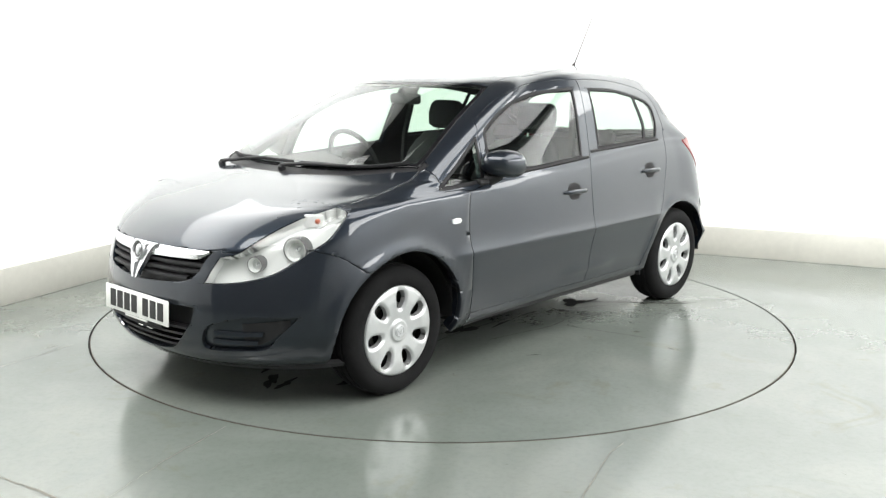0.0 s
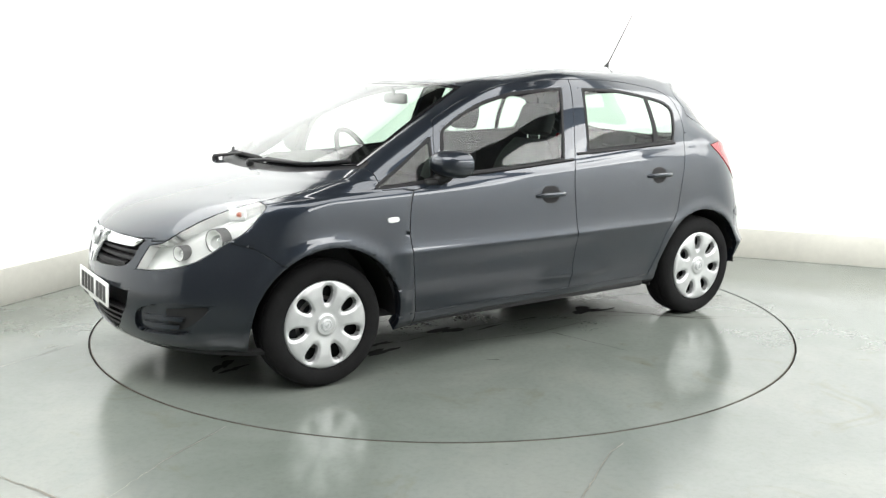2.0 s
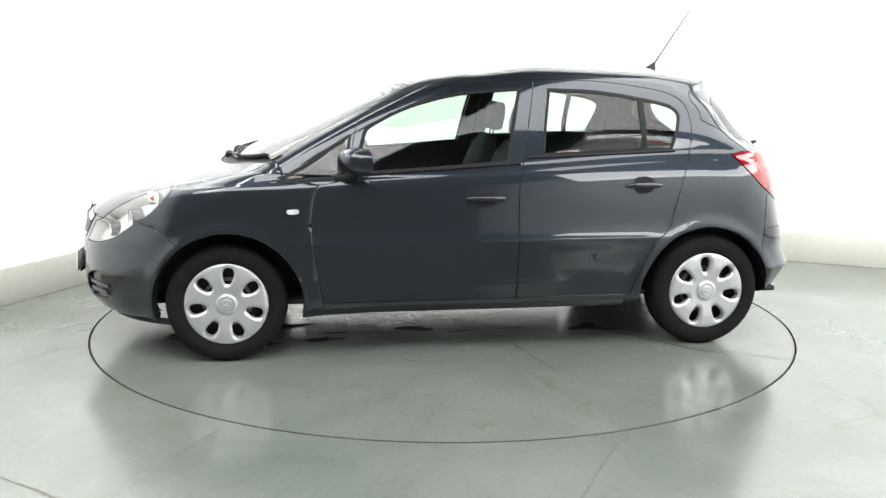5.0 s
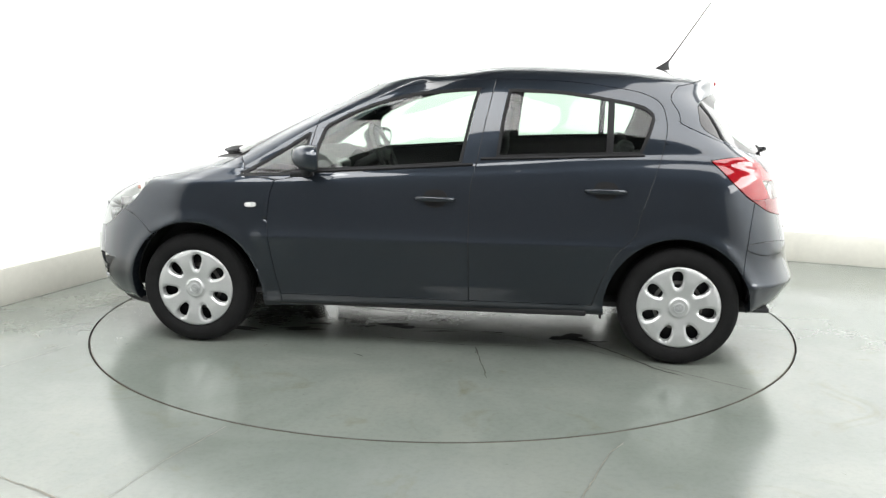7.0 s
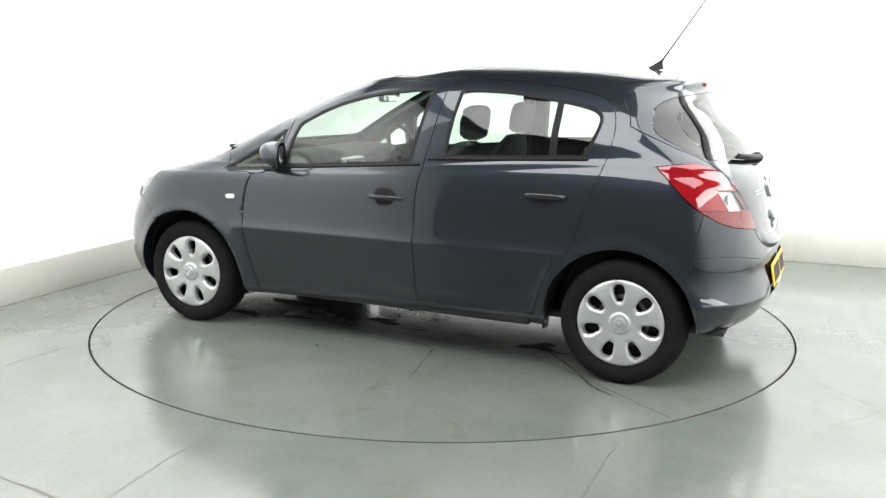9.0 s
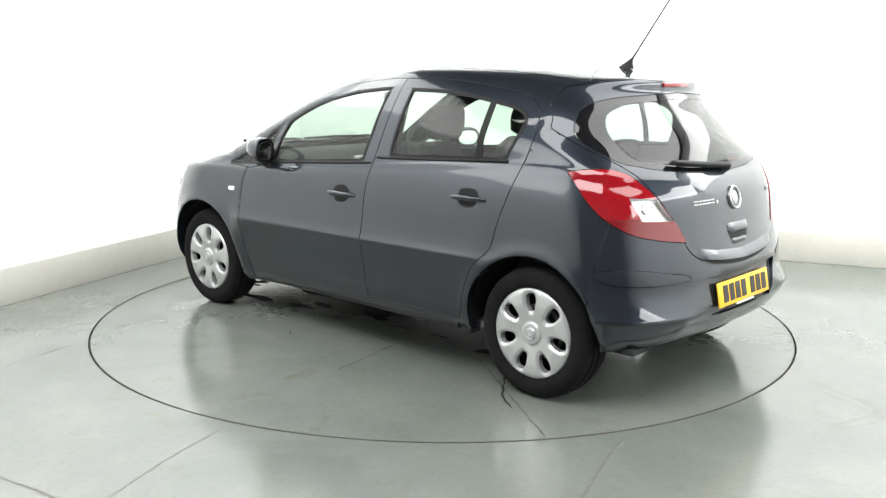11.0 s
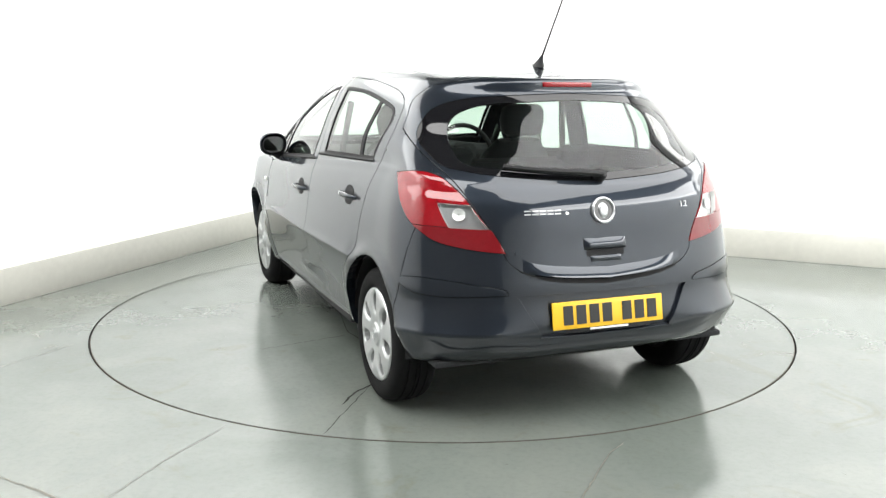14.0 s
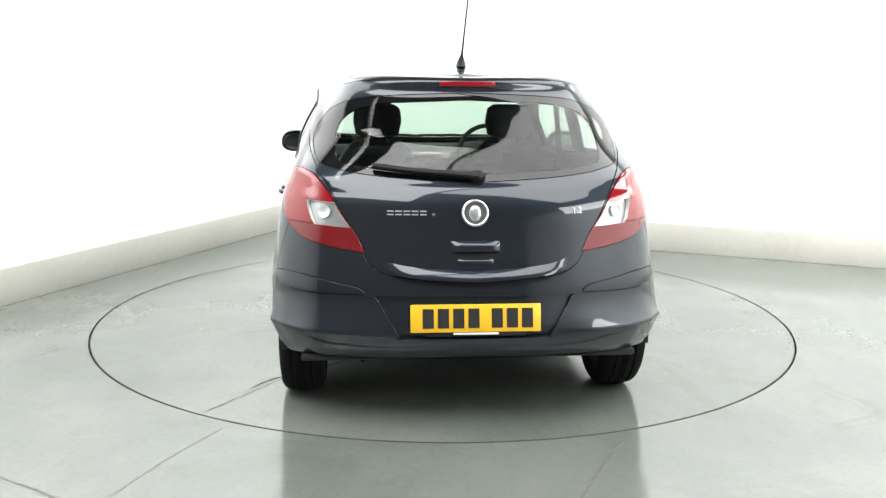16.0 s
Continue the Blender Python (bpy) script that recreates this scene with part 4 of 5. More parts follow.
    lathe(bm, [(0, .1015), (.024, .1013), (.0285, .100), (.0295, .097), (.0295, .09)], 32, turn)
    cap = part("centre_cap", bm, BADGE, w, "round centre cap with an embossed emblem")
    bm = bmesh.new()
    lathe(bm, [(.0205, .101), (.0225, .1035), (.0245, .101)], 32, turn)
    for a in (20, 140, 255):
        box(bm, (-.010, .004, .1), (.010, .008, .1035), .001, turn @ Matrix.Rotation(radians(a), 4, 'Z'), 1)
    part("emblem", bm, SILVER, cap)
    return w


def place_wheels():
    first = build_wheel()
    k = 0
    for hx, track in ((1.213, .712), (-1.296, .712)):
        for s in (1, -1):
            m = Matrix.Translation((hx, s * track, WHEEL_R - .002)) @ (Matrix() if s > 0 else Matrix.Rotation(math.pi, 4, 'Z')) @ Matrix.Rotation(radians((175, 166, 184, 200)[k]), 4, 'Y')
            w = first if k == 0 else copy_thing(first, m)
            if k == 0:
                first.matrix_basis = m
            w.parent = car
            k += 1


place_wheels()


def build_wells():
    """Wheel tubs, under-tray, axles and exhaust."""
    for (cx, cz, r) in ARCHES:
        for s in (1, -1):
            bm = bmesh.new()
            lathe(bm, [(r + .004, 0), (r + .006, .24), (.05, .24)], 32, Matrix.Translation((cx, s * (.782 if cx > 0 else .790), cz)) @ Matrix.Rotation(radians(90), 4, 'X'), -.02, math.pi + .02) if s > 0 else \
                lathe(bm, [(r + .004, 0), (r + .006, .24), (.05, .24)], 32, Matrix.Translation((cx, s * (.782 if cx > 0 else .790), cz)) @ Matrix.Rotation(radians(-90), 4, 'X'), math.pi - .02, 2 * math.pi + .02)
            part("wheel_arch_liner", bm, PLASTIC, car)
    bm = bmesh.new()
    box(bm, (-1.50, -.50, .235), (1.70, .50, .27), .02)
    box(bm, (-.84, -.71, .232), (.76, .71, .262), .015)
    part("underbody", bm, TRIM, car, "dark underbody")
    bm = bmesh.new()
    for hx in (1.213, -1.296):
        bm = bmesh.new()
        tube(bm, [(hx, -.62, .26), (hx, .62, .26)], .03, 10)
        part("axle", bm, IRON, car)
    bm = bmesh.new()
    tube(bm, [(-.6, .22, .20), (-1.3, .28, .20), (-1.60, .40, .255), (-1.70, .43, .262)], .021, 12)
    part("exhaust_pipe", bm, IRON, car, "dark steel exhaust pipe")


build_wells()


# ---------------------------------------------------------------- places on the body
def body_tree():
    v, f = weld([c[1] for c in CELLS] + [[(p[0], -p[1], p[2]) for p in c[1][::-1]] for c in CELLS])
    return BVHTree.FromPolygons([tuple(p) for p in v], f)


TREE = body_tree()


def on_body(origin, direction):
    hit, n, _, _ = TREE.ray_cast(Vector(origin), Vector(direction))
    if n.dot(Vector(direction)) > 0:
        n = -n
    return hit, n


def drape(bm, outline, axis, sign, lift, thick=.003):
    """A thin raised shape whose outline is laid on the body along an axis ('x' or 'y')."""
    top, low = [], []
    for u, v in outline:
        o, d = ((sign * 4, u, v), (-sign, 0, 0)) if axis == 'x' else ((u, sign * 3, v), (0, -sign, 0))
        h, n = on_body(o, d)
        top.append(bm.verts.new(h + n * lift))
        low.append(bm.verts.new(h + n * (lift - thick)))
    bm.faces.new(top)
    for k in range(len(top)):
        bm.faces.new((top[k - 1], top[k], low[k], low[k - 1]))
    return bm


def on_frame(h, n, up=(0, 0, 1)):
    """A pose at h with its z along the normal and its y upwards."""
    z = Vector(n).normalized()
    y = (Vector(up) - z * z.dot(Vector(up))).normalized()
    x = y.cross(z)
    return Matrix(((x.x, y.x, z.x, h[0]), (x.y, y.y, z.y, h[1]), (x.z, y.z, z.z, h[2]), (0, 0, 0, 1)))


def fan(bm, pts):
    bm.faces.new([bm.verts.new(p) for p in pts])


# ---------------------------------------------------------------- front
LENS = glass_material("clear_lamp_lens", (.97, .98, .97))


def build_front():
    nose = P["front_bumper"]
    # headlamps
    for s in (1, -1):
        S = "L" if s > 0 else "R"
        lamp = panel({"headlamp"}, "headlamp", LAMP_WHITE, car, S, .003, 0, -.055, "clear-lens headlamp with a pale reflector housing")
        rimw = panel({"headlamp"}, "housing_rim", LAMP_WHITE, lamp, S, .0032, .08, -.0015)
        keep_rim(rimw)
        panel({"headlamp"}, "lens", LENS, lamp, S, .003, 0, -.001).visible_shadow = False
        for name, (cx, cy, cz), r in (("main_reflector", (1.700, .672, .706), .047), ("dip_reflector", (1.829, .566, .645), .030)):
            h, n = on_body((cx + .5, s * (cy + .5), cz), (-1, -s, 0))
            aim = Vector((.93, s * .36, 0)).normalized()
            m = on_frame(h - aim * .030, aim)
            bm = bmesh.new()
            lathe(bm, [(.004, -.050), (r * .4, -.046), (r * .75, -.030), (r * .95, -.004), (r, .004), (r * 1.06, .004), (r * 1.10, -.006), (r * 1.12, -.05)], 32, m)
            bowl = part(name, bm, LAMP_SILVER, lamp, "round chromed reflector bowl")
            bm = bmesh.new()
            lathe(bm, [(0, -.012), (.006, -.014), (.0095, -.022), (.010, -.05)], 16, m)
            part("bulb", bm, CHROME, bowl)
            bm = bmesh.new()
            lathe(bm, [(r * 1.08, -.03), (r * 1.09, .005), (r * 1.14, .006), (r * 1.16, -.05)], 32, m)
            part("bezel", bm, BEZEL, bowl, "dark ring round the reflector")
        h, n = on_body((2.1, s * 1.18, .815), (-1, -s, 0))
        aim = Vector((.8, s * .6, 0)).normalized()
        m = on_frame(h - aim * .03, aim)
        bm = bmesh.new()
        box(bm, (-.045, -.028, -.03), (.045, .028, -.008), .012, m)
        ind = part("indicator_pocket", bm, LAMP_SILVER, lamp)
        bm = bmesh.new()
        lathe(bm, [(0, .006), (.008, .003), (.012, -.006), (.013, -.02)], 16, m @ Matrix.Translation((.018, 0, 0)))
        part("indicator_bulb", bm, AMBER, ind, "amber indicator bulb")
    # upper grille: dark back, slats, chrome bar with a V
    back = panel({"upper_grille"}, "upper_grille", PLASTIC, nose, "C", -.002, 0, -.035, "black slatted radiator grille")
    for z, y1 in ((.578, .30), (.607, .345), (.636, .365)):
        bm = bmesh.new()
        tp, bt = [], []
        ys = np.linspace(-y1, y1, 25)
        rows = [[], [], [], []]
        for y in ys:
            h, n = on_body((4, y, z), (-1, 0, 0))
            for r, (o, dz) in zip(rows, ((-.006, .006), (-.004, -.005), (-.034, -.009), (-.034, .010))):
                r.append(bm.verts.new((h.x + o, y, z + dz)))
        for a, b in zip(rows, rows[1:] + rows[:1]):
            for k in range(len(ys) - 1):
                bm.faces.new((a[k], a[k + 1], b[k + 1], b[k]))
        part("grille_slat", bm, PLASTIC, back)

    def strip(bm, ys, zt, zb, lift, deep):
        rows = [[], [], [], [], []]
        for y in ys:
            a, b = zt(y), zb(y)
            for r, (z, o) in zip(rows, ((a, -deep), (a - .002, lift * .4), ((a + b) / 2, lift), (b + .002, lift * .4), (b, -deep))):
                h, n = on_body((4, y, z), (-1, 0, 0))
                r.append(bm.verts.new(h + n * o))
        for a, b in zip(rows, rows[1:]):
            for k in range(len(ys) - 1):
                bm.faces.new((a[k], a[k + 1], b[k + 1], b[k]))
    bm = bmesh.new()
    for sg in (1, -1):
        ys = [sg * y for y in np.linspace(.02, .385, 28)]
        strip(bm, ys, lambda y: .700 - .006 * abs(y) / .385, lambda y: .651 + .005 * abs(y) / .38 + .03 * max(0, (abs(y) - .34) / .05), .010, .012)
    bar = part("chrome_bar", bm, CHROME, back, "broad chrome bar across the grille")
    bm = bmesh.new()
    for sg in (1, -1):
        rows = [[], [], [], []]
        for t in np.linspace(0, 1, 12):
            z = .700 - t * .150
            yo, yi = .105 - .085 * t ** .85, 0.
            for r, (y, o) in zip(rows, ((yo, .004), (yo * .93 + yi * .07, .022), (yo * .35 + yi * .65, .020), (yi, .004))):
                h, n = on_body((4, sg * y, z), (-1, 0, 0))
                r.append(bm.verts.new((h.x + o, sg * y, z)))
        for a, b in zip(rows, rows[1:]):
            for k in range(11):
                bm.faces.new((a[k], a[k + 1], b[k + 1], b[k]))
    part("chrome_v", bm, CHROME, back, "chrome V in the middle of the grille")
    h, n = on_body((4, 0, .668), (-1, 0, 0))
    m = on_frame((h.x + .026, 0, .668), (1, 0, .22))
    badge(m, .043, back)
    # lower grille
    low = panel({"lower_grille"}, "lower_grille", PLASTIC, nose, "C", -.002, 0, -.05, "black slatted lower air intake")
    for z, y1 in ((.275, .21), (.303, .245), (.332, .27), (.361, .295)):
        bm = bmesh.new()
        ys = np.linspace(-y1, y1, 21)
        rows = [[], [], [], []]
        for y in ys:
            h, n = on_body((4, y, z), (-1, 0, 0))
            for r, (o, dz) in zip(rows, ((-.016, .005), (-.014, -.004), (-.05, -.007), (-.05, .008))):
                r.append(bm.verts.new((h.x + o, y, z + dz)))
        for a, b in zip(rows, rows[1:] + rows[:1]):
            for k in range(len(ys) - 1):
                bm.faces.new((a[k], a[k + 1], b[k + 1], b[k]))
        part("grille_slat", bm, PLASTIC, low)
    bm = bmesh.new()
    for y in (-.04, .035):
        bm = bmesh.new()
        box(bm, (1.985, y - .022, .316), (1.992, y + .022, .322), .001)
        part("intake_clip", bm, CHROME, low)
    # fog lamp blanks
    for s in (1, -1):
        S = "L" if s > 0 else "R"
        fog = panel({"fog_recess"}, "fog_lamp_blank", PAINT, nose, S, -.002, 0, -.020, "ribbed fog-lamp blank in a recess")
        for z, y0, y1 in ((.325, .42, .59), (.362, .43, .61)):
            bm = bmesh.new()
            rows = [[], [], [], []]
            for y in np.linspace(y0, y1, 9):
                h, n = on_body((4, s * y, z), (-1, 0, 0))
                for r, (o, dz) in zip(rows, ((-.010, .008), (-.008, -.008), (-.026, -.009), (-.026, .009))):
                    r.append(bm.verts.new((h.x + o, s * y, z + dz)))
            for a, b in zip(rows, rows[1:] + rows[:1]):
                for k in range(8):
                    bm.faces.new((a[k], a[k + 1], b[k + 1], b[k]))
            part("rib", bm, PAINT, fog)
        bm = bmesh.new()
        rows = [[], []]
        for t in np.linspace(0, 1, 9):
            y = .545 + .150 * t
            for r, z in zip(rows, (.405 + .018 * t, .300 + .095 * t * t)):
                h, n = on_body((4, s * y, z), (-1, 0, 0))
                r.append(bm.verts.new(h - n * .015))
        for k in range(8):
            bm.faces.new((rows[0][k], rows[0][k + 1], rows[1][k + 1], rows[1][k]))
        part("blank_cover", bm, PLASTIC, fog, "black plastic cover")
    # lower lip
    bm = bmesh.new()
    rows = [[], [], [], []]
    for a in np.linspace(-1.25, 1.25, 41):
        x, y = 1.245 + .655 * math.cos(a) ** .9, .78 * math.sin(a)
        for r, (k, z) in zip(rows, ((1.0, .218), (1.022, .205), (1.016, .188), (.96, .180))):
            r.append(bm.verts.new((1.245 + (x - 1.245) * k, y * k, z)))
    for a, b in zip(rows, rows[1:]):
        for k in range(40):
            bm.faces.new((a[k], a[k + 1], b[k + 1], b[k]))
    part("chin_spoiler", bm, PLASTIC, nose)
    plate(on_frame((2.031, 0, .428), (1, 0, .05)), WHITE_PLATE, "white front number plate with dark characters")


def badge(m, r, parent):
    """A round chrome emblem: ring, dark field and a plain raised shape."""
    bm = bmesh.new()
    lathe(bm, [(r * .80, -.006), (r * .82, .004), (r * .91, .007), (r, .004), (r * 1.02, -.006)], 40, m)
    ring = part("badge", bm, BADGE, parent, "round chrome badge")
    bm = bmesh.new()
    lathe(bm, [(0, -.001), (r * .82, -.001)], 32, m)
    part("badge_field", bm, BEZEL, ring)
    bm = bmesh.new()
    lathe(bm, [(0, .006), (r * .30, .0055), (r * .48, .003), (r * .56, -.001)], 24, m @ Matrix.Diagonal((.8, 1.05, 1, 1)))
    part("badge_relief", bm, BADGE, ring)
    return ring


def plate(m, material, label, clip=True):
    bm = bmesh.new()
    box(bm, (-.26, -.0555, -.004), (.26, .0555, .004), .003, m)
    pl = part("number_plate", bm, material, car, label)
    x = -.212
    for w in (.050, .050, .050, .050, -.033, .050, .050, .050):
        if w < 0:
            x -= w
            continue
        bm = bmesh.new()
        box(bm, (x, -.0385, .0030), (x + w - .006, .0385, .0066), 0, m)
        part("character_bar", bm, INK, pl, smooth=False, angle=None)
        x += w + .0105
    bm = bmesh.new()
    box(bm, (-.09, -.066, -.003), (.09, -.0575, .003), .001, m)
    part("plate_strip", bm, WHITE_PLATE, pl)
    bm = bmesh.new()
    box(bm, (-.20, -.072, -.008), (.20, -.054, -.003), .002, m)
    part("plate_backing", bm, PLASTIC, pl)
    return pl


build_front()


# ---------------------------------------------------------------- rear
def build_rear():
    gate, rear = P["tailgate"], P["rear_bumper"]
    for S in "LR":
        lamp = panel({"tail_lamp"}, "tail_lamp", RED, car, S, .003, .03, .004, "glossy red tail lamp with a clear section")
        panel({"lower_red_lens"}, "lower_lens", RED_DARK, lamp, S, .0008, .02, .004, "darker red lower lens")
        s = 1 if S == "L" else -1
        panel({"reversing_lens"}, "reversing_lens", LENS, lamp, S, .001, 0, .004).visible_shadow = False
        panel({"reversing_lens"}, "reversing_reflector", BADGE, lamp, S, -.001, 0, -.018)
        rimw = panel({"reversing_lens"}, "clear_border", LAMP_WHITE, lamp, S, -.001, .02, .0045)
        keep_rim(rimw)
        bm = bmesh.new()
        h, n = on_body((-4, s * .60, .882), (1, 0, 0))
        lathe(bm, [(.004, -.012), (.020, -.008), (.026, -.002)], 20, on_frame(h - n * .004, n))
        part("reversing_bulb", bm, LAMP_SILVER, lamp)
        # inner edge line of the lamp group
    h, n = on_body((-4, 0, .884), (1, 0, 0))
    badge(on_frame(h + n * .006, n), .054, gate)
    # name bars and the engine size
    bm = bmesh.new()
    x = .348
    for k in range(5):
        drape(bm, [(x, .876), (x - .026, .876), (x - .026, .881), (x, .881)], 'x', -1, .0035)
        drape(bm, [(x, .889), (x - .026, .889), (x - .026, .894), (x, .894)], 'x', -1, .0035)
        x -= .0325
    part("name_badge_bars", bm, SILVER, gate, "small chrome model lettering as bars")
    bm = bmesh.new()
    drape(bm, [(.170, .874), (.158, .874), (.158, .884), (.170, .884)], 'x', -1, .0025)
    part("trim_badge_bar", bm, CHROME, gate)
    cu = bpy.data.curves.new("engine_badge", 'FONT')
    cu.body, cu.size, cu.extrude, cu.align_x, cu.align_y = "1.2", .036, .0015, 'CENTER', 'CENTER'
    h, n = on_body((-4, -.418, .888), (1, 0, 0))
    t = new("engine_badge", cu)
    dg = bpy.context.evaluated_depsgraph_get()
    me = bpy.data.meshes.new_from_object(t.evaluated_get(dg))
    bpy.data.objects.remove(t)
    me.transform(on_frame(h + n * .002, n))
    me.materials.clear()
    me.materials.append(BADGE)
    eb = new("engine_badge", me)
    eb.parent = gate
    # handle: an overhanging grip; the slot's shade below it is a flat black strip
    def ledge(name, material, ys, steps, ang=60):
        bm = bmesh.new()
        rows = [[] for _ in steps]
        for y in ys:
            k = 1 - (abs(y) / (abs(ys[0]) * 1.02)) ** 6
            for r, (z, o) in zip(rows, steps):
                h, n = on_body((-4, y, z), (1, 0, 0))
                r.append(bm.verts.new(h + n * (.001 + o * k)))
        for a, b in zip(rows, rows[1:]):
            for q in range(len(ys) - 1):
                bm.faces.new((a[q], a[q + 1], b[q + 1], b[q]))
        return part(name, bm, material, gate, angle=ang)
    ledge("tailgate_handle", PAINT, np.linspace(-.098, .098, 25), ((.776, 0), (.766, .010), (.742, .016), (.734, .012), (.730, .001)))
    ledge("handle_slot_shade", SEAL_AND_SHADE, np.linspace(-.088, .088, 25), ((.730, .0008), (.704, .0008)))
    ledge("handle_lower", PAINT, np.linspace(-.072, .072, 21), ((.706, .001), (.700, .008), (.690, .008), (.682, 0)))
    # lip along the tailgate's lower edge; the shade of the shut line is a black strip
    edge = spline([(.0, .607), (.202, .620), (.335, .640), (.413, .682)])
    bm, dk = bmesh.new(), bmesh.new()
    rows, drk = [[], [], [], []], [[], []]
    ys = np.linspace(-.37, .37, 41)
    for y in ys:
        zb, k = float(edge(abs(y))), 1 - (abs(y) / .3705) ** 4
        for r, (dz, o) in zip(rows, ((.052, .001), (.026, .020 * k), (.008, .022 * k), (.004, .002))):
            h, n = on_body((-4, y, zb + dz), (1, 0, 0))
            r.append(bm.verts.new(h + n * o))
        for r, dz in zip(drk, (.004, -.013 * k)):
            h, n = on_body((-4, y, zb + dz), (1, 0, 0))
            r.append(dk.verts.new(h + n * .0012))
    for a, b in zip(rows, rows[1:]):
        for k in range(40):
            bm.faces.new((a[k], a[k + 1], b[k + 1], b[k]))
    for k in range(40):
        dk.faces.new((drk[0][k], drk[0][k + 1], drk[1][k + 1], drk[1][k]))
    part("tailgate_lip", bm, PAINT, gate, angle=60)
    part("shut_line_shade", dk, SEAL_AND_SHADE, gate)
    # high stop lamp in the spoiler's edge
    bm = bmesh.new()
    box(bm, (-1.5085, -.118, 1.374), (-1.46, .118, 1.396), .005)
    part("high_stop_lamp", bm, RED, gate, "red high-level stop lamp")
    # rear wiper
    bm = bmesh.new()
    pts = []
    for y, z in smooth([(-.02, 1.012), (.10, 1.024), (.24, 1.032), (.40, 1.046)], (), 6, False):
        h, n = on_body((-4, y, z), (1, 0, 0))
        pts.append(h + n * .030)
    tube(bm, pts, .014, 8, .6)
    wp = part("rear_wiper", bm, PLASTIC, gate, "black parked rear wiper")
    bm = bmesh.new()
    pts = [p + Vector((.012, 0, -.010)) for p in pts]
    tube(bm, pts[3:], .007, 6)
    part("wiper_blade", bm, SEAL_AND_SHADE, wp)
    bm = bmesh.new()
    h, n = on_body((-4, -.02, 1.018), (1, 0, 0))
    lathe(bm, [(.03, -.004), (.028, .02), (.018, .036), (0, .040)], 20, on_frame(h, n))
    part("wiper_pivot", bm, PLASTIC, wp)
    plate(on_frame((-1.901, 0, .476), (-1, 0, .19)), YELLOW_PLATE, "yellow rear number plate with dark characters")


build_rear()


# ---------------------------------------------------------------- flanks
def build_flanks():
    for s in (1, -1):
        S = "L" if s > 0 else "R"
        # door handles: a pull bar over a flat black patch for the hollow's shade
        for door, cx, cz in (("front_door", -.080, .812), ("rear_door", -.918, .866)):
            d = P[door + S]
            h, n = on_body((cx, s * 3, cz), (0, -s, 0))
            m = on_frame(h, n)
            fl = -1 if s > 0 else 1           # local x runs aft for the left side
            bm = bmesh.new()
            drape(bm, [(cx + u, cz + v) for u, v in smooth([(-.062, .006), (-.034, .044), (.038, .044), (.060, .006), (.035, -.036), (-.03, -.036)], (), 4)], 'y', s, .0015, .003)
            part("handle_cup_shade", bm, SEAL_AND_SHADE, d)
            bm = bmesh.new()
            n_, rows = 17, []
            for k in range(n_):
                t = k / (n_ - 1) * 2 - 1
                x, hh = cx + .103 * t, .013 * (1 - abs(t) ** 4 * .45)
                hb, nb = on_body((x, s * 3, cz + .004 * t), (0, -s, 0))
                o = .034 * (1 - abs(t) ** 5) + .004
                ring = []
                for q in range(10):
                    a = 2 * math.pi * q / 10
                    ring.append(bm.verts.new(hb + nb * (o - .009 + .010 * math.cos(a)) + Vector((0, 0, hh * math.sin(a) + .001 - .003 * t * s * s))))
                rows.append(ring)
            for a, b in zip(rows, rows[1:]):
                for q in range(10):
                    bm.faces.new((a[q], a[(q + 1) % 10], b[(q + 1) % 10], b[q]))
            bm.faces.new(rows[0])
            bm.faces.new(rows[-1])
            part("door_handle", bm, PAINT, d, angle=60)
        # black backing added behind the joint of wing and front door, to block light
        bm = bmesh.new()
        joint = spline([(.30, .739), (.459, .766), (.663, .790), (.808, .778), (.884, .754)])
        fr, bk = [], []
        for z in np.linspace(.30, .88, 30):
            for r, dx in ((fr, .030), (bk, -.030)):
                h, n = on_body((float(joint(z)) + dx, s * 3, z), (0, -s, 0))
                r.append(bm.verts.new(h - n * .016))
        for k in range(29):
            bm.faces.new((fr[k], fr[k + 1], bk[k + 1], bk[k]))
        part("joint_backing", bm, SEAL_AND_SHADE, P["front_door" + S])
        # side repeater
        bm = bmesh.new()
        drape(bm, smooth([(.905, .770), (.856, .772), (.854, .752), (.903, .750)], (), 4), 'y', s, .007, .008)
        rp = part("side_repeater", bm, LAMP_WHITE, car, "small clear side indicator", angle=40)
        bm = bmesh.new()
        drape(bm, smooth([(.900, .768), (.876, .769), (.876, .754), (.899, .753)], (), 3), 'y', s, .0085, .003)
        part("repeater_bulb", bm, LAMP_SILVER, rp)
        # door mirror
        mirror(s)
        # waist seal strips under the windows
        for door, x0, x1, z0, z1 in (("front_door", .565, -.262, .930, .984), ("rear_door", -.30, -1.10, 1.012, 1.041)):
            bm = bmesh.new()
            top, mid, low = [], [], []
            for k in range(31):
                t = k / 30
                x, z = x0 + (x1 - x0) * t, z0 + (z1 - z0) * t
                for r, dz, o in ((top, .009, .004), (mid, 0, .008), (low, -.006, .001)):
                    h, n = on_body((x, s * 3, z + dz), (0, -s, 0))
                    r.append(bm.verts.new(h + n * o))
            for a, b in ((top, mid), (mid, low)):
                for k in range(30):
                    bm.faces.new((a[k], a[k + 1], b[k + 1], b[k]))
            part("waist_seal", bm, SEAL_AND_SHADE, P[door + S])
        # sill strip, rear mud flap
        bm = bmesh.new()
        box(bm, (-.845, s * .765 - .02, .228), (.77, s * .765 + .02, .262), .01)
        part("sill_strip", bm, PLASTIC, car)
        bm = bmesh.new()
        box(bm, (-.922, s * .745 - .04, .218), (-.908, s * .745 + .03, .27), .004)
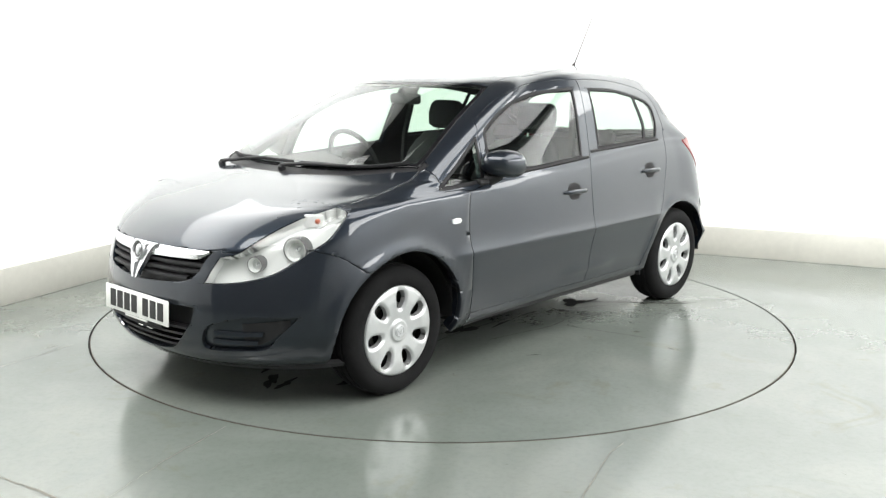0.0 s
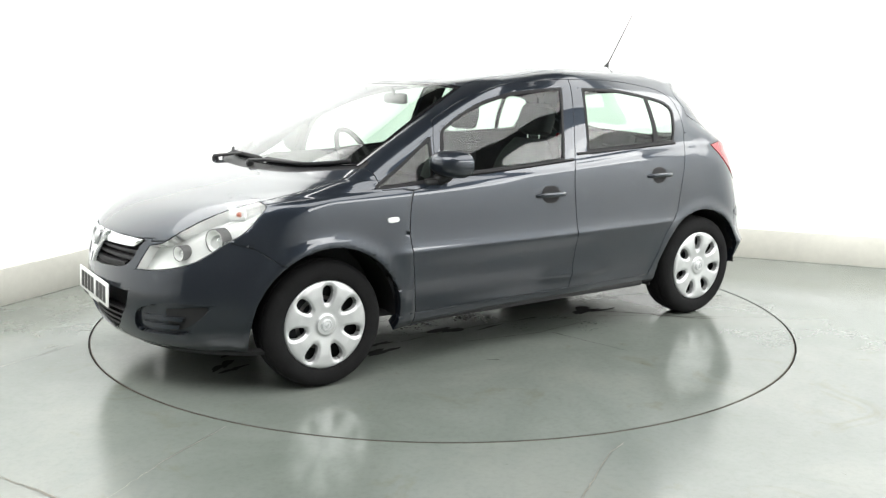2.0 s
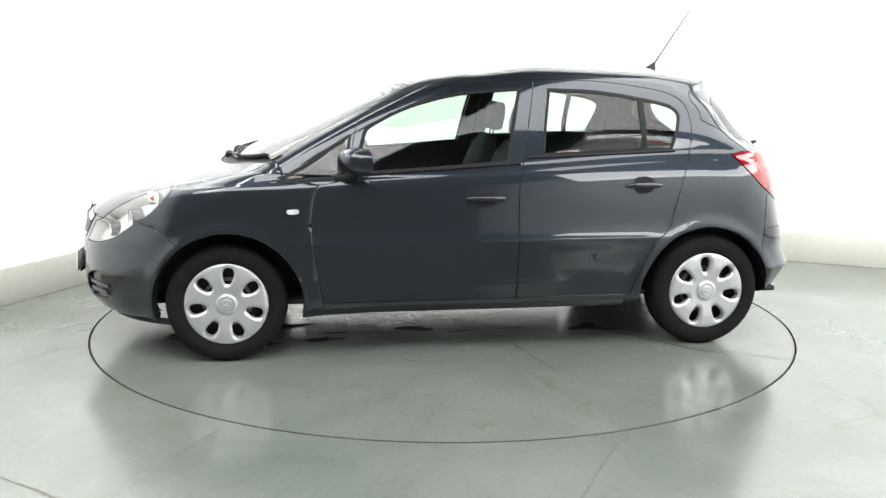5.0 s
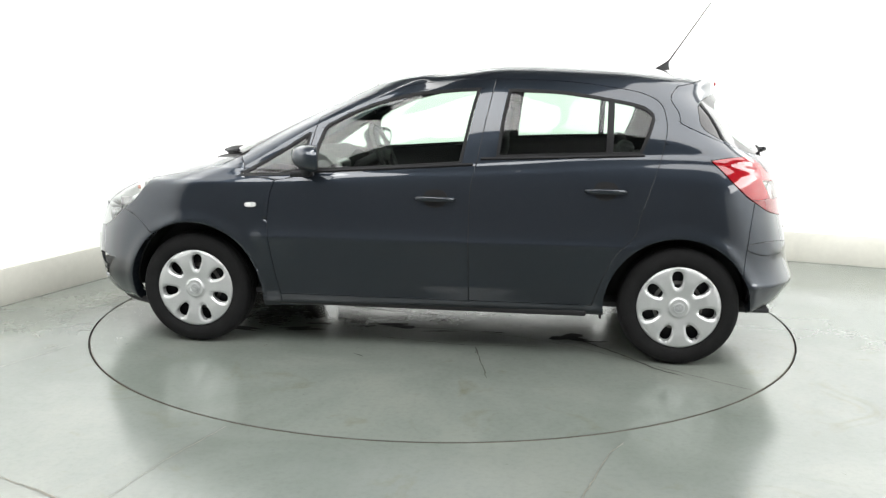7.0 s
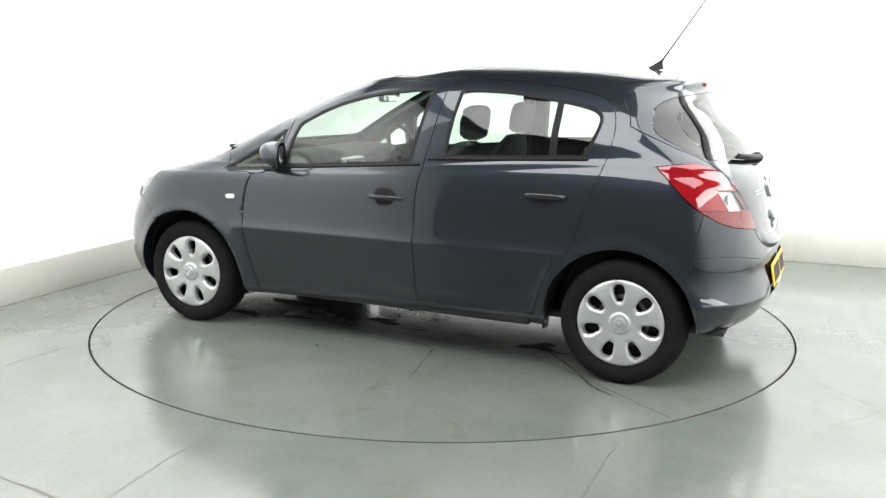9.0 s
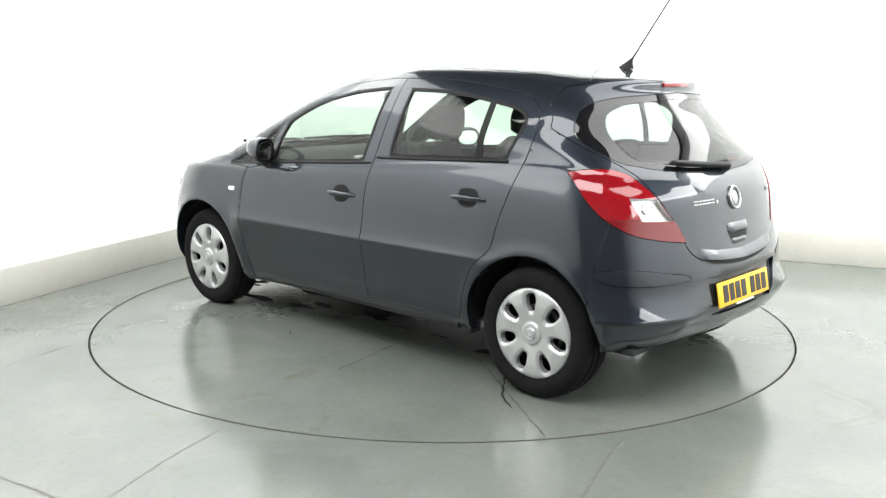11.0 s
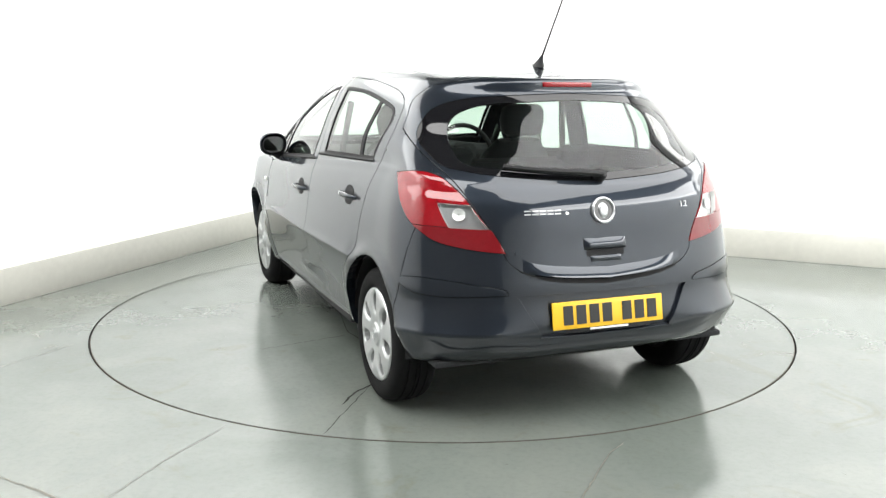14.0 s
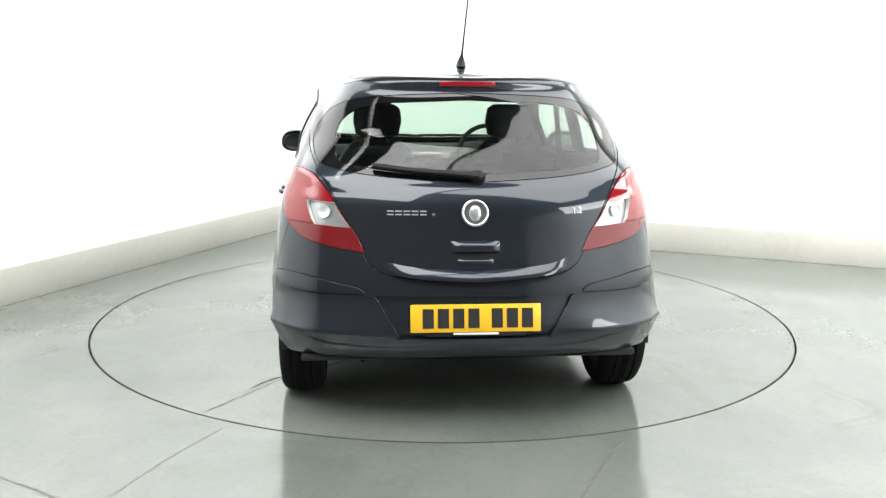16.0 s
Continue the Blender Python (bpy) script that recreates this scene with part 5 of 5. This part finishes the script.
        part("mud_flap", bm, PLASTIC, car)


def mirror(s):
    S = "L" if s > 0 else "R"
    door = P["front_door" + S]
    c = Vector((.572, s * .862, 1.000))
    bm = bmesh.new()
    cols, rings = 24, []
    prof = [(-.050, .90, .0), (-.046, .99, .0), (-.030, 1.0, 0), (.0, .97, .003), (.03, .86, .006), (.055, .66, .008), (.072, .40, .010), (.080, .12, .010)]
    for dx, k, dz in prof:
        ring = []
        for q in range(cols):
            a = 2 * math.pi * q / cols
            cy, cz = math.cos(a), math.sin(a)
            cy, cz = math.copysign(abs(cy) ** .8, cy), math.copysign(abs(cz) ** .85, cz)
            y = .088 * cy * (.95 + .05 * k) * k ** .55
            z = (.064 + .014 * (-cy if False else cy * .0) + (.008 if cz > 0 else 0)) * cz * k ** .8
            ring.append(bm.verts.new((c.x + dx - .10 * (y / .080) * .28 * 1, c.y + s * y, c.z + z + dz)))
        rings.append(ring)
    for a, b in zip(rings, rings[1:]):
        for q in range(cols):
            bm.faces.new((a[q], a[(q + 1) % cols], b[(q + 1) % cols], b[q]))
    bm.faces.new(rings[-1])
    shell = part("door_mirror", bm, PAINT, door, "body-coloured door mirror", angle=60)
    bm = bmesh.new()
    r0 = []
    for k in (.90, .84):
        r0.append([bm.verts.new((c.x - .050 - (.002 if k < .9 else 0) - .028 * (.080 * math.copysign(abs(math.cos(a)) ** .8, math.cos(a)) / .080) * 1, c.y + s * .080 * math.copysign(abs(math.cos(a)) ** .8, math.cos(a)) * k,
                   c.z + .059 * math.copysign(abs(math.sin(a)) ** .85, math.sin(a)) * k * .97)) for a in [2 * math.pi * q / cols for q in range(cols)]])
    for q in range(cols):
        bm.faces.new((r0[0][q], r0[0][(q + 1) % cols], r0[1][(q + 1) % cols], r0[1][q]))
    part("mirror_frame", bm, PLASTIC, shell)
    bm = bmesh.new()
    bm.faces.new([bm.verts.new((v.co.x + .004, v.co.y, v.co.z)) for v in []] or [bm.verts.new((c.x - .0485 - .028 * math.copysign(abs(math.cos(a)) ** .8, math.cos(a)), c.y + s * .080 * math.copysign(abs(math.cos(a)) ** .8, math.cos(a)) * .86,
                  c.z + .059 * math.copysign(abs(math.sin(a)) ** .85, math.sin(a)) * .84)) for a in [2 * math.pi * q / cols for q in range(cols)]])
    part("mirror_glass", bm, mat("mirror_silver", (.9, .92, .92), .02, 1.0) if "mirror_silver" not in bpy.data.materials else bpy.data.materials["mirror_silver"], shell, smooth=False)
    bm = bmesh.new()
    tube(bm, [(.60, s * .785, .925), (.59, s * .81, .93), (.575, s * .835, .945), (.565, s * .85, .965)], .030, 12, .9)
    box(bm, (.55, s * .80 - .02, .905), (.68, s * .80 + .02, .935), .012)
    part("mirror_arm", bm, PLASTIC, shell)


build_flanks()


# ---------------------------------------------------------------- roof aerial and wipers
def build_top():
    h, n = on_body((-1.222, 0, 3), (0, 0, -1))
    bm = bmesh.new()
    rows = []
    for t in np.linspace(0, 1, 9):
        z = .052 * t
        w, l, dx = .017 * (1 - t) ** .8 + .005, .045 * (1 - t) ** 1.3 + .006, -.040 * t
        rows.append([bm.verts.new((h.x + dx + l * math.cos(a), w * math.sin(a), h.z - .004 + z)) for a in [2 * math.pi * k / 16 for k in range(16)]])
    for a, b in zip(rows, rows[1:]):
        for k in range(16):
            bm.faces.new((a[k], a[(k + 1) % 16], b[(k + 1) % 16], b[k]))
    bm.faces.new(rows[-1])
    base = part("aerial", bm, PLASTIC, car, "black roof aerial with a thin raked whip")
    bm = bmesh.new()
    b0 = Vector((h.x - .035, 0, h.z + .035))
    tip = Vector((-1.475, -.01, 1.825))
    d = tip - b0
    tube(bm, [b0, b0 + d * .10, b0 + d * .2], .0055, 8, .7)
    tube(bm, [b0 + d * .2, b0 + d * .6, tip], .0042, 6, .8)
    part("aerial_whip", bm, PLASTIC, base)
    # windscreen wipers
    for pts, blade in ((((1.235, .02), (1.20, .16), (1.175, .34), (1.15, .44)), ((.995, .655), (1.08, .56), (1.15, .40), (1.178, .10))),
                       (((1.225, -.50), (1.215, -.40), (1.19, -.26), (1.178, -.18)), ((1.09, -.56), (1.145, -.42), (1.172, -.20), (1.180, .04)))):
        bm = bmesh.new()
        line = []
        for x, y in smooth(list(pts), (), 6, False):
            hb, nb = on_body((x, y, 3), (0, 0, -1))
            line.append(hb + nb * .020)
        tube(bm, line, .010, 8, .6)
        hb, nb = on_body((*pts[0], 3), (0, 0, -1))
        lathe(bm, [(.020, -.01), (.018, .014), (.010, .022), (0, .023)], 16, on_frame(hb, nb, (1, 0, 0)))
        arm = part("windscreen_wiper", bm, PLASTIC, car, "black parked windscreen wiper")
        bm = bmesh.new()
        line = []
        for x, y in smooth(list(blade), (), 6, False):
            hb, nb = on_body((x, y, 3), (0, 0, -1))
            line.append(hb + nb * .010)
        tube(bm, line, .009, 6)
        part("wiper_blade", bm, SEAL_AND_SHADE, arm)


build_top()


# ---------------------------------------------------------------- interior
def cushion(bm, rows, n=20, p=3.2):
    """A padded form lofted through (centre, half width, half depth, axis_u, axis_v) rows of rounded rectangles."""
    rings = []
    for c, a, b, u, v in rows:
        ring = []
        for q in range(n):
            t = 2 * math.pi * q / n
            x = math.copysign(abs(math.cos(t)) ** (2 / p), math.cos(t)) * a
            y = math.copysign(abs(math.sin(t)) ** (2 / p), math.sin(t)) * b
            ring.append(bm.verts.new(Vector(c) + Vector(u) * x + Vector(v) * y))
        rings.append(ring)
    for a, b in zip(rings, rings[1:]):
        for q in range(n):
            bm.faces.new((a[q], a[(q + 1) % n], b[(q + 1) % n], b[q]))
    bm.faces.new(rings[0][::-1])
    bm.faces.new(rings[-1])
    return bm


def seat(x, y, wide, z0, top, name, head=True):
    base = new(name)
    base.parent = car
    bm = bmesh.new()
    Y = (0, 1, 0)
    cushion(bm, [((x - .05, y, z0), wide * .85, .06, Y, (0, 0, 1)), ((x, y, z0 + .01), wide * .97, .075, Y, (0, 0, 1)), ((x + .25, y, z0 + .025), wide, .08, Y, (0, 0, 1)),
                 ((x + .46, y, z0 + .035), wide * .98, .07, Y, (0, 0, 1)), ((x + .50, y, z0 + .03), wide * .85, .045, Y, (0, 0, 1))])
    part("seat_cushion", bm, CLOTH, base)
    bm = bmesh.new()
    rows = []
    hgt = top - z0
    for t in np.linspace(0, 1, 9):
        w = wide * (1.0 - .10 * t - (.28 * max(0, t - .75) / .25))
        rows.append(((x - .02 - .20 * t, y, z0 + .02 + hgt * t), w if 0 < t < 1 else w * .86, (.075 - .025 * t) * (1 if 0 < t < 1 else .6), Y, (1, 0, .3)))
    cushion(bm, rows)
    part("seat_back", bm, CLOTH, base)
    if head:
        bm = bmesh.new()
        hx, hz = x - .245, top + .045
        cushion(bm, [((hx, y, hz), .085, .025, Y, (1, 0, .2)), ((hx - .002, y, hz + .018), .118, .048, Y, (1, 0, .2)), ((hx - .012, y, hz + .085), .132, .052, Y, (1, 0, .2)),
                     ((hx - .024, y, hz + .150), .122, .046, Y, (1, 0, .2)), ((hx - .03, y, hz + .172), .095, .028, Y, (1, 0, .2))])
        part("headrest", bm, CLOTH, base, "dark cloth headrest")
        bm = bmesh.new()
        for dy in (-.05, .05):
            tube(bm, [(hx + .01, y + dy, top - .03), (hx, y + dy, hz + .03)], .006, 8)
        part("headrest_posts", bm, CHROME, base)
    return base


def build_interior():
    seat(-.11, .36, .250, .50, 1.045, "front_seat")
    seat(-.11, -.36, .250, .50, 1.045, "front_seat")
    r = seat(-.80, 0, .60, .52, 1.00, "rear_seat", head=False)
    for y in (.36, -.36):
        bm = bmesh.new()
        Y = (0, 1, 0)
        cushion(bm, [((-1.01, y, .99), .09, .03, Y, (1, 0, .2)), ((-1.012, y, 1.01), .125, .045, Y, (1, 0, .2)), ((-1.03, y, 1.065), .125, .042, Y, (1, 0, .2)), ((-1.035, y, 1.085), .09, .025, Y, (1, 0, .2))])
        part("headrest", bm, CLOTH, r)
    bm = bmesh.new()                                   # parcel shelf
    box(bm, (-1.62, -.52, .955), (-1.05, .52, .975), .006)
    part("parcel_shelf", bm, TRIM, car, "dark parcel shelf behind the rear seat")
    bm = bmesh.new()                                   # dashboard
    rows = []
    for y in np.linspace(-.70, .70, 29):
        k = 1 - .25 * (abs(y) / .7) ** 3
        hood = .045 * math.exp(-((y + .36) / .17) ** 2)
        rows.append([bm.verts.new(p) for p in ((1.14 * k + .10 * (1 - k), y, .930), (1.00 * k + .05, y, .955), (.80, y, .962 + hood * .6), (.66, y, .950 + hood), (.60, y, .915 + hood), (.62, y, .80), (.66, y, .62), (.80, y, .50))])
    for a, b in zip(rows, rows[1:]):
        for k in range(len(a) - 1):
            bm.faces.new((a[k], a[k + 1], b[k + 1], b[k]))
    dash = part("dashboard", bm, TRIM, car, "dark grey moulded dashboard")
    bm = bmesh.new()
    box(bm, (.585, -.13, .70), (.66, .13, .925), .02)
    con = part("centre_console", bm, mat("console_silver", (.35, .36, .36), .4, .4, scale=30, amount=.1), dash, "silver-grey centre console")
    bm = bmesh.new()
    box(bm, (.575, -.10, .86), (.59, .10, .915), .008)
    part("display", bm, INK, con)
    bm = bmesh.new()
    for y in (-.06, .06):
        lathe(bm, [(0, .02), (.022, .018), (.026, 0)], 20, Matrix.Translation((.585, y, .76)) @ Matrix.Rotation(radians(-90), 4, 'Y'))
    part("heater_knobs", bm, CHROME, con)
    bm = bmesh.new()
    box(bm, (-.1, -.11, .30), (.66, .11, .52), .03)
    part("tunnel", bm, TRIM, car)
    bm = bmesh.new()
    box(bm, (-1.75, -.70, .262), (1.0, .70, .29), .01)
    part("cabin_floor", bm, CLOTH, car)
    # steering wheel, on the right-hand side
    m = Matrix.Translation((.42, -.36, .935)) @ Matrix.Rotation(radians(-66), 4, 'Y')
    bm = bmesh.new()
    lathe(bm, [(.185 + .015 * math.cos(a), .015 * math.sin(a)) for a in [2 * math.pi * k / 10 for k in range(11)]], 48, m)
    sw = part("steering_wheel", bm, TRIM, car, "black steering wheel")
    bm = bmesh.new()
    box(bm, (-.05, -.075, -.03), (.06, .075, .012), .025, m)
    box(bm, (-.02, -.18, -.012), (.02, .18, .004), .008, m)
    box(bm, (-.18, -.025, -.012), (.0, .025, .004), .008, m)
    part("steering_hub", bm, TRIM, sw)
    bm = bmesh.new()
    tube(bm, [(.44, -.36, .925), (.64, -.36, .83)], .035, 12)
    part("steering_column", bm, TRIM, sw)
    # rear-view mirror
    bm = bmesh.new()
    box(bm, (.335, -.12, 1.262), (.37, .10, 1.322), .016)
    rv = part("rear_view_mirror", bm, PLASTIC, car, "black interior mirror under the roof")
    bm = bmesh.new()
    box(bm, (.331, -.11, 1.268), (.336, .09, 1.316), .002)
    part("mirror_glass", bm, bpy.data.materials["mirror_silver"], rv)
    bm = bmesh.new()
    tube(bm, [(.36, 0, 1.31), (.39, 0, 1.352)], .012, 8)
    part("mirror_stalk", bm, PLASTIC, rv)
    # belts and pillar trims
    for s in (1, -1):
        bm = bmesh.new()
        tube(bm, [(-.34, s * .625, 1.28), (-.30, s * .66, 1.05), (-.28, s * .68, .60)], .018, 4)
        part("seat_belt", bm, TRIM, car)
        bm = bmesh.new()
        box(bm, (.55, s * .70 - .015, .86), (.60, s * .70 + .015, .92), .008)
        part("door_air_vent", bm, PLASTIC, car)


build_interior()
# ---------------------------------------------------------------- motion
def motions():
    rows = [(0, 227.65), (.25, 226.95), (.5, 225.62), (1, 222.38), (1.5, 218.50), (2, 214.19), (2.5, 209.90), (3, 205.65), (3.5, 201.44), (4, 197.25), (5, 188.89), (6, 180.52), (6.5, 176.31), (7, 172.09), (7.5, 167.85), (8, 163.60), (8.5, 159.33), (9, 155.04), (10, 146.43), (11, 137.81), (11.5, 133.50), (12, 129.19), (12.5, 124.89), (13, 120.60), (13.5, 116.32), (14, 112.06), (14.5, 107.81), (15, 103.57), (15.5, 99.35), (16, 95.13)]
    walk(turntable, [(t, pose(0, 0, 0, 0, 0, a)) for t, a in rows])
    walk(car, [(t, Matrix.Rotation(radians(a), 4, 'Z') @ Matrix.Translation((0, CAR_Y, 0))) for t, a in rows])


motions()
